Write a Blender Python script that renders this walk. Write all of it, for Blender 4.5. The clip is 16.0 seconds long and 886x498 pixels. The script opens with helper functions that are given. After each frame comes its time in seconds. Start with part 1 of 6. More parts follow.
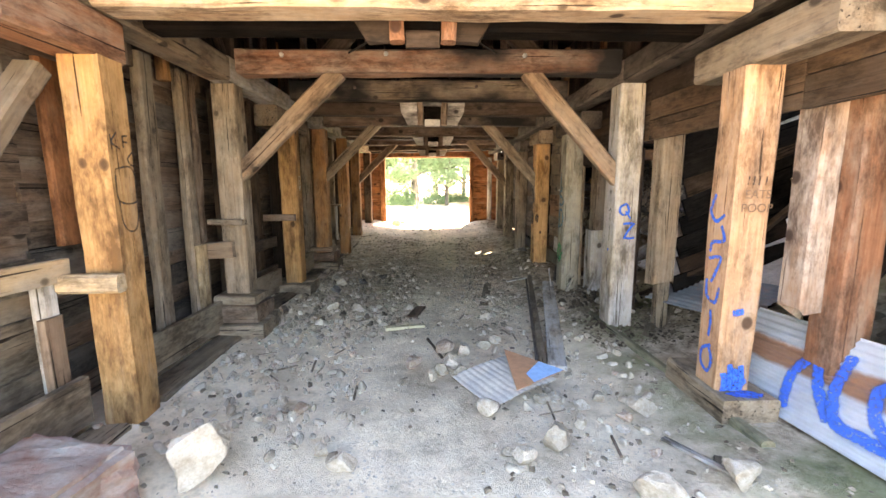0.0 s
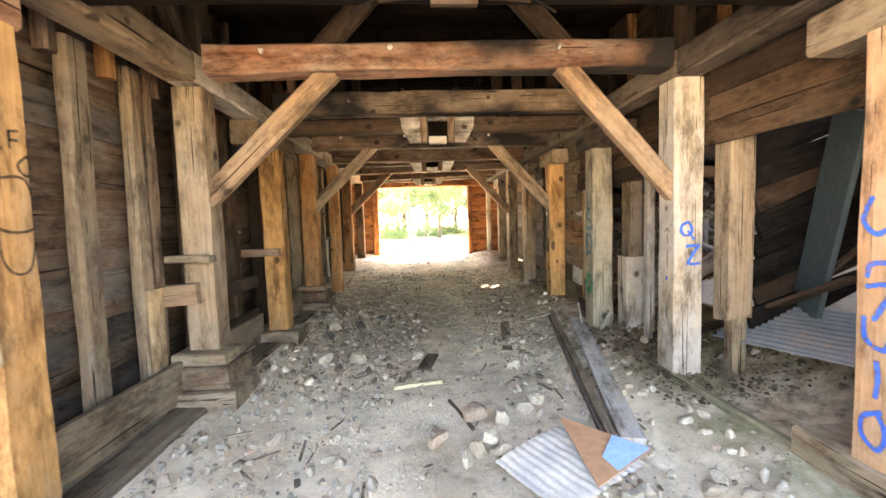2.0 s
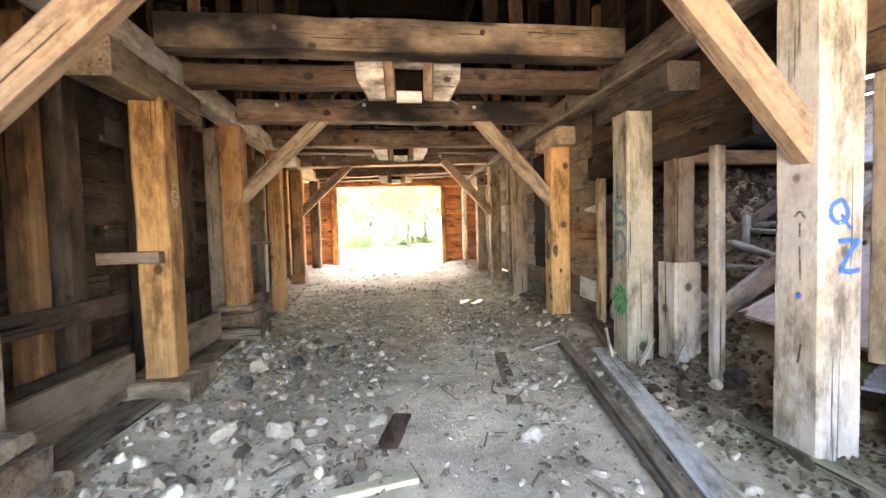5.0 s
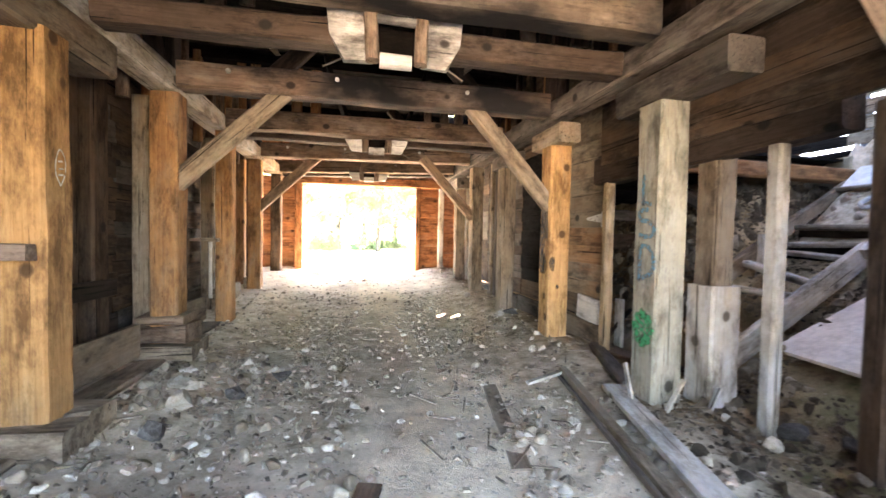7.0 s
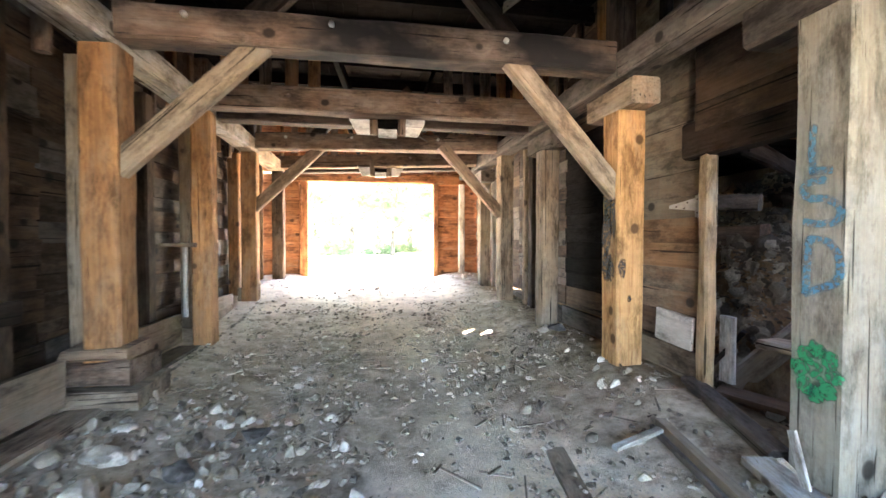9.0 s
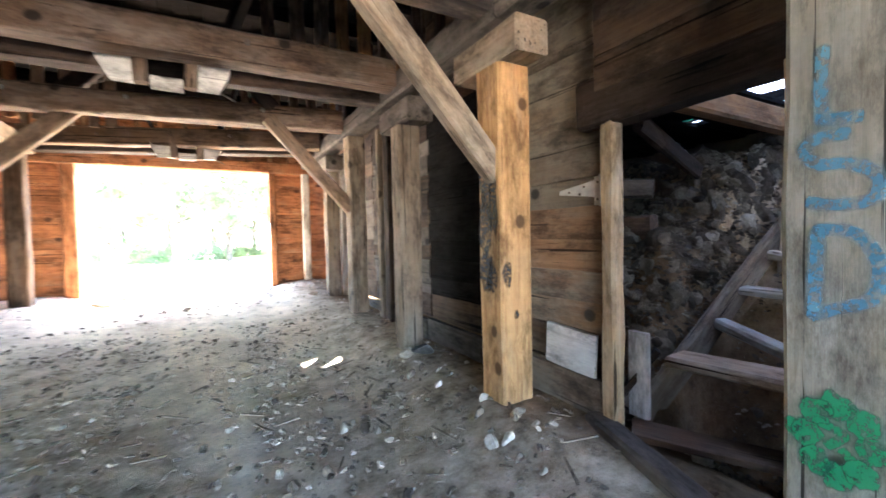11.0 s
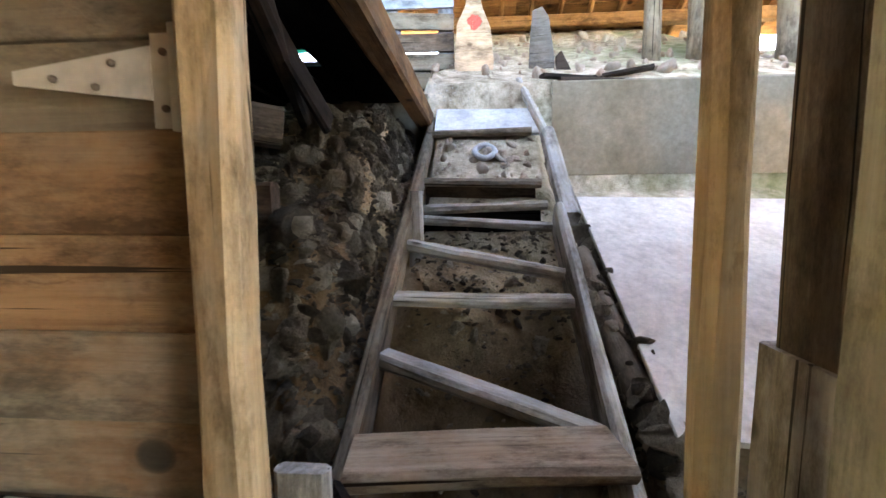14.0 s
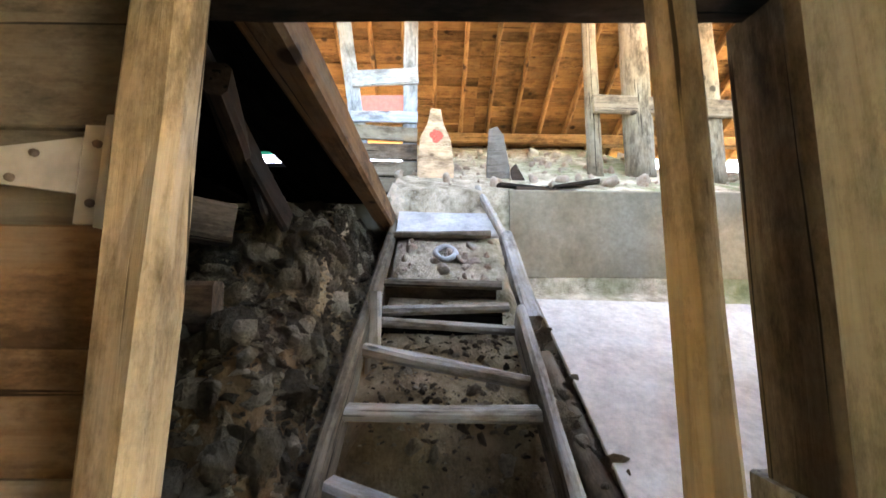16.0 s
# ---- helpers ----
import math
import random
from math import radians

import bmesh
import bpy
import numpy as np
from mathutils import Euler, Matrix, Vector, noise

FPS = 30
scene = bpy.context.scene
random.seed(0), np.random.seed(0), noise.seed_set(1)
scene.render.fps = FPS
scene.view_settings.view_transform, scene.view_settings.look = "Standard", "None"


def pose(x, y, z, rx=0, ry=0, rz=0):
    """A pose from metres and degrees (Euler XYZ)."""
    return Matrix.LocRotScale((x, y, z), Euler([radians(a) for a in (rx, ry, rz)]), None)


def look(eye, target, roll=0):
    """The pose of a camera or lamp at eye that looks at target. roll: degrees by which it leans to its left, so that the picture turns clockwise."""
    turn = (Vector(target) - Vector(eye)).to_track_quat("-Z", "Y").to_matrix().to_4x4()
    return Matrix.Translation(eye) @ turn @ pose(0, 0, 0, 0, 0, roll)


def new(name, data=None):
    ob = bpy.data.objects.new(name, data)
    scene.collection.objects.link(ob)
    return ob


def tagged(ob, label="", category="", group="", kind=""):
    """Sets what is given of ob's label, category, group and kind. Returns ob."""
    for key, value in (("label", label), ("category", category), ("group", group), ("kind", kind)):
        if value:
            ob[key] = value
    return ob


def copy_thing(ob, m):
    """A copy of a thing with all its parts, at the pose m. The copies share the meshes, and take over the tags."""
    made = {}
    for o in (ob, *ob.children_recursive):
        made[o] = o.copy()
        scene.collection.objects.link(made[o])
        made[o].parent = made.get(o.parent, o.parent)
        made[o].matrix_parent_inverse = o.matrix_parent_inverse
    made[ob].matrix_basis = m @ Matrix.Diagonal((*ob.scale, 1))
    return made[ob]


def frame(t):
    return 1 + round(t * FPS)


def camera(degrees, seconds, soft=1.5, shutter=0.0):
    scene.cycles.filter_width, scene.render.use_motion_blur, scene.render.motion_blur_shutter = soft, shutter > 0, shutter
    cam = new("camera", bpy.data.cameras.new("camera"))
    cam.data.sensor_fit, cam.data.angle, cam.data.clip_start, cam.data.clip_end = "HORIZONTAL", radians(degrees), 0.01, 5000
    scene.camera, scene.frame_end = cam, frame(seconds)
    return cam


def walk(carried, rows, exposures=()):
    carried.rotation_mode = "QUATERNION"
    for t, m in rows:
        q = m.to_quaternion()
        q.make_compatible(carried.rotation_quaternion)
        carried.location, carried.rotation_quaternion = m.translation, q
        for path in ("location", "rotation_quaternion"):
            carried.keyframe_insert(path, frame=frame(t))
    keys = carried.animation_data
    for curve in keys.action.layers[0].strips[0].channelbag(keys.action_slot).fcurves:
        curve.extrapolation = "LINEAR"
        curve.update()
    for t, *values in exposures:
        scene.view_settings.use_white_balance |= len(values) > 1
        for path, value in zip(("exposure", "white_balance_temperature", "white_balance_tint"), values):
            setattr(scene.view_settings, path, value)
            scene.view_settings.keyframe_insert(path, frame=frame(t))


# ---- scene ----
cam = camera(93.9, 16.0, shutter=0.5)
METRES, EYE, TILT, LEAN, TURN = 7.743, 1.305, 0.0, 0.0, -1.7
ROWS = [
    (0.0, 0.0, 0.0, 0.0, -0.02, -8.72, 0.15),
    (0.5, -0.0127, 0.0223, -0.0025, -0.67, -7.92, 0.85),
    (1.0, -0.0218, 0.0491, -0.0066, 0.03, -6.61, 1.13),
    (1.5, -0.0253, 0.0808, -0.0087, 0.81, -5.05, 1.14),
    (2.0, -0.0355, 0.1145, -0.0141, -1.64, -4.14, 1.74),
    (2.5, -0.0375, 0.1482, -0.0189, -1.31, -3.79, 0.77),
    (3.0, -0.0341, 0.1858, -0.0229, -0.63, -3.65, -1.0),
    (3.5, -0.0385, 0.226, -0.0287, -2.38, -2.93, -0.14),
    (6.0, -0.0327, 0.38, -0.0399, -9.19, -2.46, -0.76),
    (6.5, -0.032, 0.4054, -0.0405, -11.51, -2.24, -2.54),
    (7.0, -0.0434, 0.4338, -0.0407, -10.33, -1.85, -1.15),
    (7.5, -0.0512, 0.4613, -0.0451, -6.78, -2.95, -0.22),
    (8.0, -0.0516, 0.5001, -0.0475, -6.31, -2.32, -0.31),
    (10.5, 0.0063, 0.6991, -0.046, -20.62, -0.58, 1.16),
    (11.0, 0.0217, 0.7321, -0.0459, -27.58, -1.82, 1.35),
    (11.5, 0.0495, 0.7654, -0.0435, -34.75, -2.93, 1.12),
    (12.0, 0.0753, 0.789, -0.0455, -45.28, -3.64, 1.39),
    (12.5, 0.1025, 0.8203, -0.0416, -59.17, -2.47, 0.61),
    (13.0, 0.1369, 0.8469, -0.0442, -67.09, -3.53, -0.41),
    (13.5, 0.1637, 0.8674, -0.0426, -75.75, -4.62, -1.1),
    (14.0, 0.182, 0.8843, -0.0455, -84.02, -5.28, 0.3),
    (14.5, 0.1904, 0.8858, -0.0504, -86.01, -3.12, -1.33),
    (15.0, 0.1929, 0.8853, -0.0485, -87.84, 1.38, -0.43),
    (15.5, 0.1926, 0.8848, -0.0455, -88.68, 4.86, -0.2),
    (16.0, 0.1918, 0.8849, -0.0424, -89.48, 8.22, -0.41),
]
EXPOSURES = [(0.0, 4.0, 7500, 17), (1.5, 4.43, 8400, 18), (3.5, 5.02, 7800, 19), (6.0, 5.14, 7200, 19), (7.0, 5.32, 7000, 20), (8.0, 5.48, 6600, 17), (11.0, 5.3, 5700, 15), (12.5, 5.4, 6600, 14), (13.5, 5.52, 7300, 13), (14.5, 5.5, 7500, 11), (16.0, 5.5, 7800, 9)]
walk(cam, [(t, pose(0, 0, EYE, TILT, LEAN, TURN) @ pose(METRES * x, METRES * y, METRES * z, 90 + pitch, roll, yaw)) for t, x, y, z, yaw, pitch, roll in ROWS], EXPOSURES)

import itertools

from mathutils.bvhtree import BVHTree

# the plan below is written in survey units; K turns them into metres
K = 0.87


# ---- world and light ----
SUN_ELEV, SUN_AZ = 58.0, 15.0
world = bpy.data.worlds.new("sky")
scene.world = world
world.use_nodes = True
wn = world.node_tree
wn.nodes.clear()
sky = wn.nodes.new("ShaderNodeTexSky")
sky.sky_type = "NISHITA"
sky.sun_disc = False
sky.sun_elevation = radians(SUN_ELEV)
sky.sun_rotation = radians(SUN_AZ)
bg = wn.nodes.new("ShaderNodeBackground")
bg.inputs["Strength"].default_value = 0.15
wo = wn.nodes.new("ShaderNodeOutputWorld")
wn.links.new(sky.outputs[0], bg.inputs[0])
wn.links.new(bg.outputs[0], wo.inputs[0])
sun_data = bpy.data.lights.new("sun", "SUN")
sun_data.energy = 5.0
sun_data.angle = radians(0.53)
sun_data.color = (1.0, 0.93, 0.82)
sun = new("sun", sun_data)
az = radians(SUN_AZ)
sun_dir = Vector((math.sin(az) * math.cos(radians(SUN_ELEV)), math.cos(az) * math.cos(radians(SUN_ELEV)), math.sin(radians(SUN_ELEV))))
sun.matrix_world = look(sun_dir * 40, (0, 0, 0))


# ---- materials ----
def graph(name):
    m = bpy.data.materials.new(name)
    m.use_nodes = True
    nt = m.node_tree
    return m, nt, nt.nodes["Principled BSDF"]


def node(nt, kind, ins=(), **props):
    n = nt.nodes.new("ShaderNode" + kind)
    for k, v in props.items():
        if k == "operation":
            n.operation = v
        elif k == "data_type":
            n.data_type = v
        elif k == "blend_type":
            n.blend_type = v
        elif k == "feature":
            n.feature = v
    for k, v in dict(ins).items():
        if hasattr(v, "is_output"):
            nt.links.new(v, n.inputs[k])
        else:
            n.inputs[k].default_value = v
    return n


def ramp(nt, fac, stops):
    r = nt.nodes.new("ShaderNodeValToRGB")
    while len(r.color_ramp.elements) < len(stops):
        r.color_ramp.elements.new(0.5)
    for e, (p, c) in zip(r.color_ramp.elements, stops):
        e.position = p
        e.color = (c, c, c, 1) if isinstance(c, (int, float)) else (*c, 1)
    nt.links.new(fac, r.inputs[0])
    return r.outputs[0]


def mix(nt, fac, a, b, how="MIX"):
    n = nt.nodes.new("ShaderNodeMix")
    n.data_type = "RGBA"
    n.blend_type = how
    for k, v in ((0, fac), (6, a), (7, b)):
        if hasattr(v, "is_output"):
            nt.links.new(v, n.inputs[k])
        else:
            n.inputs[k].default_value = (*v, 1) if isinstance(v, tuple) else v
    return n.outputs[2]


def bump(nt, bsdf, height, strength, dist):
    b = node(nt, "Bump", {"Strength": strength, "Distance": dist, "Height": height})
    nt.links.new(b.outputs[0], bsdf.inputs["Normal"])


def coords(nt, scale, spread=17.0):
    tc = node(nt, "TexCoord")
    oi = node(nt, "ObjectInfo")
    off = node(nt, "Math", {0: oi.outputs["Random"], 1: spread}, operation="MULTIPLY")
    add = node(nt, "VectorMath", {0: tc.outputs["Object"], 1: off.outputs[0]}, operation="ADD")
    mp = node(nt, "Mapping", {"Vector": add.outputs[0], "Scale": scale})
    return mp.outputs[0], oi.outputs["Random"], add.outputs[0]


def wood(name, dark, light, weather, amount=0.5, crack=0.75, vary=0.35, soot=0.0, end=0.0):
    """Old sawn timber, its grain along the local x axis."""
    m, nt, b = graph(name)
    v, rnd, plain = coords(nt, (0.9, 26, 26))
    knots = node(nt, "TexVoronoi", {"Vector": node(nt, "Mapping", {"Vector": plain, "Scale": (3.0, 3.6, 3.6)}).outputs[0], "Scale": 1.0})
    pick = ramp(nt, node(nt, "SeparateColor", {0: knots.outputs["Color"]}).outputs[0], [(0.3, 0.0), (0.32, 1.0)])
    swirl = ramp(nt, knots.outputs["Distance"], [(0.06, 1.0), (0.3, 0.0)])
    warped = node(nt, "VectorMath", {0: v, 1: node(nt, "Math", {0: swirl, 1: 0.9}, operation="MULTIPLY").outputs[0]}, operation="ADD")
    grain = node(nt, "TexNoise", {"Vector": warped.outputs[0], "Scale": 1.8, "Detail": 9.0, "Roughness": 0.6, "Distortion": 0.4})
    fine = node(nt, "TexNoise", {"Vector": node(nt, "Mapping", {"Vector": plain, "Scale": (4, 120, 120)}).outputs[0], "Scale": 2.0, "Detail": 4.0})
    col = ramp(nt, grain.outputs[0], [(0.22, tuple(c * 0.75 for c in dark)), (0.42, tuple(0.55 * c + 0.45 * d for c, d in zip(dark, light))), (0.74, light)])
    col = mix(nt, 0.12, col, ramp(nt, fine.outputs[0], [(0.3, 0.35), (0.7, 1.0)]), "MULTIPLY")
    stain = node(nt, "TexNoise", {"Vector": node(nt, "Mapping", {"Vector": plain, "Scale": (0.9, 3, 3)}).outputs[0], "Scale": 1.6, "Detail": 7.0, "Roughness": 0.72})
    lo = 0.72 - 0.45 * amount
    col = mix(nt, ramp(nt, stain.outputs[0], [(lo - 0.1, 0.0), (lo + 0.16, 0.85)]), col, mix(nt, fine.outputs[0], tuple(c * 0.6 for c in weather), weather))
    tone = node(nt, "TexNoise", {"Vector": node(nt, "Mapping", {"Vector": plain, "Scale": (1.3, 3.6, 3.6)}).outputs[0], "Scale": 1.2, "Detail": 10.0, "Roughness": 0.78})
    col = mix(nt, ramp(nt, tone.outputs[0], [(0.38, 0.85), (0.46, 0.4), (0.53, 0.0)]), col, tuple(0.33 * c for c in dark))
    eye_ = node(nt, "Math", {0: pick, 1: ramp(nt, knots.outputs["Distance"], [(0.1, 0.95), (0.13, 0.75), (0.155, 0.2), (0.26, 0.0)])}, operation="MULTIPLY")
    col = mix(nt, eye_.outputs[0], col, tuple(0.22 * c + 0.006 for c in dark))
    split = node(nt, "TexNoise", {"Vector": node(nt, "Mapping", {"Vector": plain, "Scale": (0.5, 30, 30)}).outputs[0], "Scale": 1.5, "Detail": 3.0})
    line = ramp(nt, split.outputs[0], [(crack * 0.435, 0.0), (crack * 0.435 + 0.025, 1.0)])
    col = mix(nt, line, tuple(c * 0.16 for c in dark), col)
    blotch = node(nt, "TexNoise", {"Vector": plain, "Scale": 5.0, "Detail": 6.0, "Roughness": 0.75})
    col = mix(nt, 0.55, col, ramp(nt, blotch.outputs[0], [(0.32, 0.5), (0.58, 1.0)]), "MULTIPLY")
    if soot:
        sm = node(nt, "TexNoise", {"Vector": node(nt, "Mapping", {"Vector": plain, "Scale": (0.6, 1.0, 1.0)}).outputs[0], "Scale": 1.4, "Detail": 5.0})
        along = node(nt, "SeparateXYZ", {0: node(nt, "TexCoord").outputs["Object"]})
        sm = node(nt, "Math", {0: node(nt, "Math", {0: along.outputs["X"], 1: end}, operation="MULTIPLY").outputs[0], 1: sm.outputs[0]}, operation="ADD")
        col = mix(nt, ramp(nt, sm.outputs[0], [(0.62 - 0.35 * soot, 0.0), (0.82 - 0.35 * soot, 1.0)]), col, (0.018, 0.016, 0.015))
    val = node(nt, "MapRange", {"Value": rnd, "To Min": 1 - vary, "To Max": 1 + vary})
    hsv = node(nt, "HueSaturation", {"Color": col, "Value": val.outputs[0]})
    nt.links.new(hsv.outputs[0], b.inputs["Base Color"])
    b.inputs["Roughness"].default_value = 0.85 if light[0] > 0.05 else 0.97
    b.inputs["Specular IOR Level"].default_value = 0.18 if light[0] > 0.05 else 0.05
    h = node(nt, "Math", {0: grain.outputs[0], 1: line}, operation="MULTIPLY")
    bump(nt, b, h.outputs[0], 0.45, 0.008)
    return m


HONEY = wood("honey_pine", (0.317, 0.15, 0.0528), (0.546, 0.317, 0.132), (0.396, 0.282, 0.176), 0.2, 0.68, 0.12)
AMBER = wood("amber_pine", (0.198, 0.09, 0.036), (0.378, 0.198, 0.081), (0.27, 0.198, 0.135), 0.35, 0.72, 0.25)
GREY = wood("weathered_timber", (0.16, 0.11, 0.068), (0.32, 0.24, 0.16), (0.336, 0.288, 0.224), 0.45, 0.76, 0.25)
PALE = wood("bleached_timber", (0.36, 0.29, 0.2), (0.58, 0.5, 0.38), (0.62, 0.6, 0.58), 0.6, 0.74, 0.1)
BROWN = wood("brown_boards", (0.0465, 0.0273, 0.0161), (0.118, 0.0744, 0.0446), (0.149, 0.118, 0.0899), 0.35, 0.76, 0.4)
GREYBOARD = wood("grey_boards", (0.0744, 0.057, 0.0434), (0.167, 0.136, 0.108), (0.211, 0.186, 0.158), 0.45, 0.76, 0.35)
DARK = wood("dark_timber", (0.0252, 0.0162, 0.0114), (0.072, 0.048, 0.033), (0.156, 0.12, 0.093), 0.2, 0.76, 0.4)
# soot black of the chutes, taken darker to hold the overhead in shade
SOOTSHADE = wood("sooty_shaded_deck", (0.005, 0.004, 0.0035), (0.014, 0.0105, 0.008), (0.028, 0.021, 0.017), 0.15, 0.76, 0.3)
TAN = wood("tan_pine", (0.36, 0.24, 0.12), (0.58, 0.42, 0.25), (0.5, 0.44, 0.36), 0.35, 0.72, 0.15)
RED = wood("red_brown_timber", (0.17, 0.0638, 0.0298), (0.34, 0.17, 0.0935), (0.357, 0.281, 0.212), 0.42, 0.72, 0.1)
RUST = wood("red_boards", (0.221, 0.0765, 0.0298), (0.391, 0.17, 0.068), (0.425, 0.289, 0.187), 0.25, 0.76, 0.25)
# black of the burnt bay; on decks and recess boards it stands for shade
CHARSHADE = wood("charred_shaded_boards", (0.007, 0.0065, 0.006), (0.02, 0.018, 0.016), (0.05, 0.044, 0.038), 0.1, 0.76, 0.3)
ORANGE = wood("roof_boards", (0.2, 0.091, 0.034), (0.38, 0.208, 0.086), (0.31, 0.21, 0.124), 0.2, 0.7, 0.3)
WHITEWASH = wood("whitewashed_wood", (0.56, 0.51, 0.44), (0.82, 0.78, 0.72), (0.46, 0.4, 0.34), 0.25, 0.7, 0.1)
FLAKED = wood("flaked_white_wood", (0.22, 0.13, 0.085), (0.4, 0.26, 0.17), (0.68, 0.61, 0.53), 0.5, 0.7, 0.1)
PALEGREEN = wood("pale_greenish_timber", (0.22, 0.185, 0.125), (0.42, 0.37, 0.27), (0.42, 0.41, 0.35), 0.5, 0.74, 0.05)
WALLTAN = wood("stained_tan_boards", (0.26, 0.21, 0.15), (0.41, 0.345, 0.255), (0.31, 0.165, 0.078), 0.5, 0.76, 0.14)
WALLGREY = wood("dull_wall_boards", (0.17, 0.138, 0.098), (0.28, 0.235, 0.172), (0.24, 0.165, 0.1), 0.45, 0.76, 0.16)
WALLORANGE = wood("rust_stained_wall_boards", (0.19, 0.1, 0.048), (0.35, 0.205, 0.105), (0.36, 0.27, 0.18), 0.35, 0.76, 0.14)
# light on the upright upper board put into a pale orange wood
GLOW = wood("glow_tinted_board", (0.5, 0.3, 0.16), (0.78, 0.55, 0.36), (0.7, 0.5, 0.36), 0.3, 0.7, 0.05)
SOOTED = wood("soot_streaked_tie", (0.1, 0.062, 0.04), (0.26, 0.175, 0.12), (0.42, 0.34, 0.27), 0.4, 0.76, 0.1, 0.72)
REDSOOT = wood("soot_streaked_red_tie", (0.17, 0.066, 0.033), (0.32, 0.16, 0.095), (0.38, 0.31, 0.245), 0.5, 0.72, 0.05, 0.5, 0.11)
STAINED = wood("stained_timber", (0.0825, 0.0495, 0.0315), (0.217, 0.143, 0.0938), (0.345, 0.277, 0.217), 0.4, 0.76, 0.2)
CREAM = wood("cream_stained_tie", (0.26, 0.15, 0.085), (0.6, 0.44, 0.28), (0.66, 0.55, 0.42), 0.4, 0.74, 0.05)
SOOTPALE = wood("soot_blotched_pale_tie", (0.2, 0.14, 0.09), (0.34, 0.255, 0.175), (0.46, 0.385, 0.295), 0.4, 0.76, 0.05, 0.8)
RUSSET = wood("russet_brace_pine", (0.145, 0.094, 0.059), (0.32, 0.222, 0.145), (0.29, 0.228, 0.17), 0.35, 0.74, 0.12)
PALEHONEY = wood("washed_honey_pine", (0.34, 0.175, 0.085), (0.57, 0.36, 0.21), (0.55, 0.44, 0.34), 0.35, 0.72, 0.05)
FLAKESOOT = wood("sooty_flaking_whitewash", (0.12, 0.09, 0.07), (0.42, 0.35, 0.29), (0.8, 0.76, 0.7), 0.75, 0.74, 0.1, 0.5)
SCORCHED = wood("scorched_honey_pine", (0.34, 0.17, 0.06), (0.6, 0.36, 0.16), (0.4, 0.3, 0.2), 0.2, 0.7, 0.1)


def mineral(name, a, b_, c, size, depth, rough=0.9):
    m, nt, b = graph(name)
    v, rnd, plain = coords(nt, (1, 1, 1), 9.0)
    n1 = node(nt, "TexNoise", {"Vector": plain, "Scale": size, "Detail": 8.0, "Roughness": 0.65})
    n2 = node(nt, "TexNoise", {"Vector": plain, "Scale": size * 7, "Detail": 8.0, "Roughness": 0.75})
    col = ramp(nt, n1.outputs[0], [(0.32, a), (0.52, b_), (0.7, c)])
    col = mix(nt, 0.5, col, ramp(nt, n2.outputs[0], [(0.3, 0.4), (0.62, 1.0)]), "MULTIPLY")
    val = node(nt, "MapRange", {"Value": rnd, "To Min": 0.72, "To Max": 1.2})
    nt.links.new(node(nt, "HueSaturation", {"Color": col, "Value": val.outputs[0]}).outputs[0], b.inputs["Base Color"])
    b.inputs["Roughness"].default_value = rough
    b.inputs["Specular IOR Level"].default_value = 0.25
    bump(nt, b, n2.outputs[0], 0.7, depth)
    return m


ROCK = mineral("pale_limestone", (0.42, 0.33, 0.23), (0.6, 0.51, 0.39), (0.72, 0.63, 0.51), 6.0, 0.02)
ROCKRED = mineral("red_streaked_rock", (0.4, 0.2, 0.14), (0.52, 0.4, 0.33), (0.6, 0.55, 0.48), 3.5, 0.02)
ROCKTAN = mineral("tan_rock", (0.45, 0.28, 0.17), (0.58, 0.44, 0.33), (0.62, 0.52, 0.42), 6.0, 0.02)
ROCKGREY = mineral("grey_rubble", (0.04, 0.034, 0.028), (0.095, 0.083, 0.07), (0.19, 0.17, 0.148), 5.0, 0.03)
CONCRETE = mineral("old_concrete", (0.23, 0.187, 0.123), (0.315, 0.263, 0.182), (0.37, 0.317, 0.23), 2.2, 0.008)
SHEET = mineral("dusty_plywood", (0.54, 0.47, 0.4), (0.72, 0.65, 0.57), (0.78, 0.73, 0.66), 3.2, 0.004)


def rubble_material():
    m, nt, b = graph("dusty_rubble")
    pos = node(nt, "NewGeometry")
    n1 = node(nt, "TexNoise", {"Vector": pos.outputs["Position"], "Scale": 9.0, "Detail": 8.0, "Roughness": 0.7})
    n2 = node(nt, "TexNoise", {"Vector": pos.outputs["Position"], "Scale": 55.0, "Detail": 6.0, "Roughness": 0.75})
    one = ramp(nt, pos.outputs["Random Per Island"], [(0.0, (0.075, 0.055, 0.035)), (0.5, (0.18, 0.14, 0.092)), (0.85, (0.31, 0.246, 0.168)), (0.96, (0.48, 0.395, 0.285))])
    col = mix(nt, 0.7, one, ramp(nt, n1.outputs[0], [(0.34, 0.4), (0.62, 1.25)]), "MULTIPLY")
    col = mix(nt, 0.5, col, ramp(nt, n2.outputs[0], [(0.3, 0.4), (0.62, 1.1)]), "MULTIPLY")
    nt.links.new(col, b.inputs["Base Color"])
    b.inputs["Roughness"].default_value = 0.95
    b.inputs["Specular IOR Level"].default_value = 0.2
    bump(nt, b, node(nt, "Math", {0: n1.outputs[0], 1: n2.outputs[0]}, operation="ADD").outputs[0], 1.0, 0.05)
    return m


RUBBLE = rubble_material()


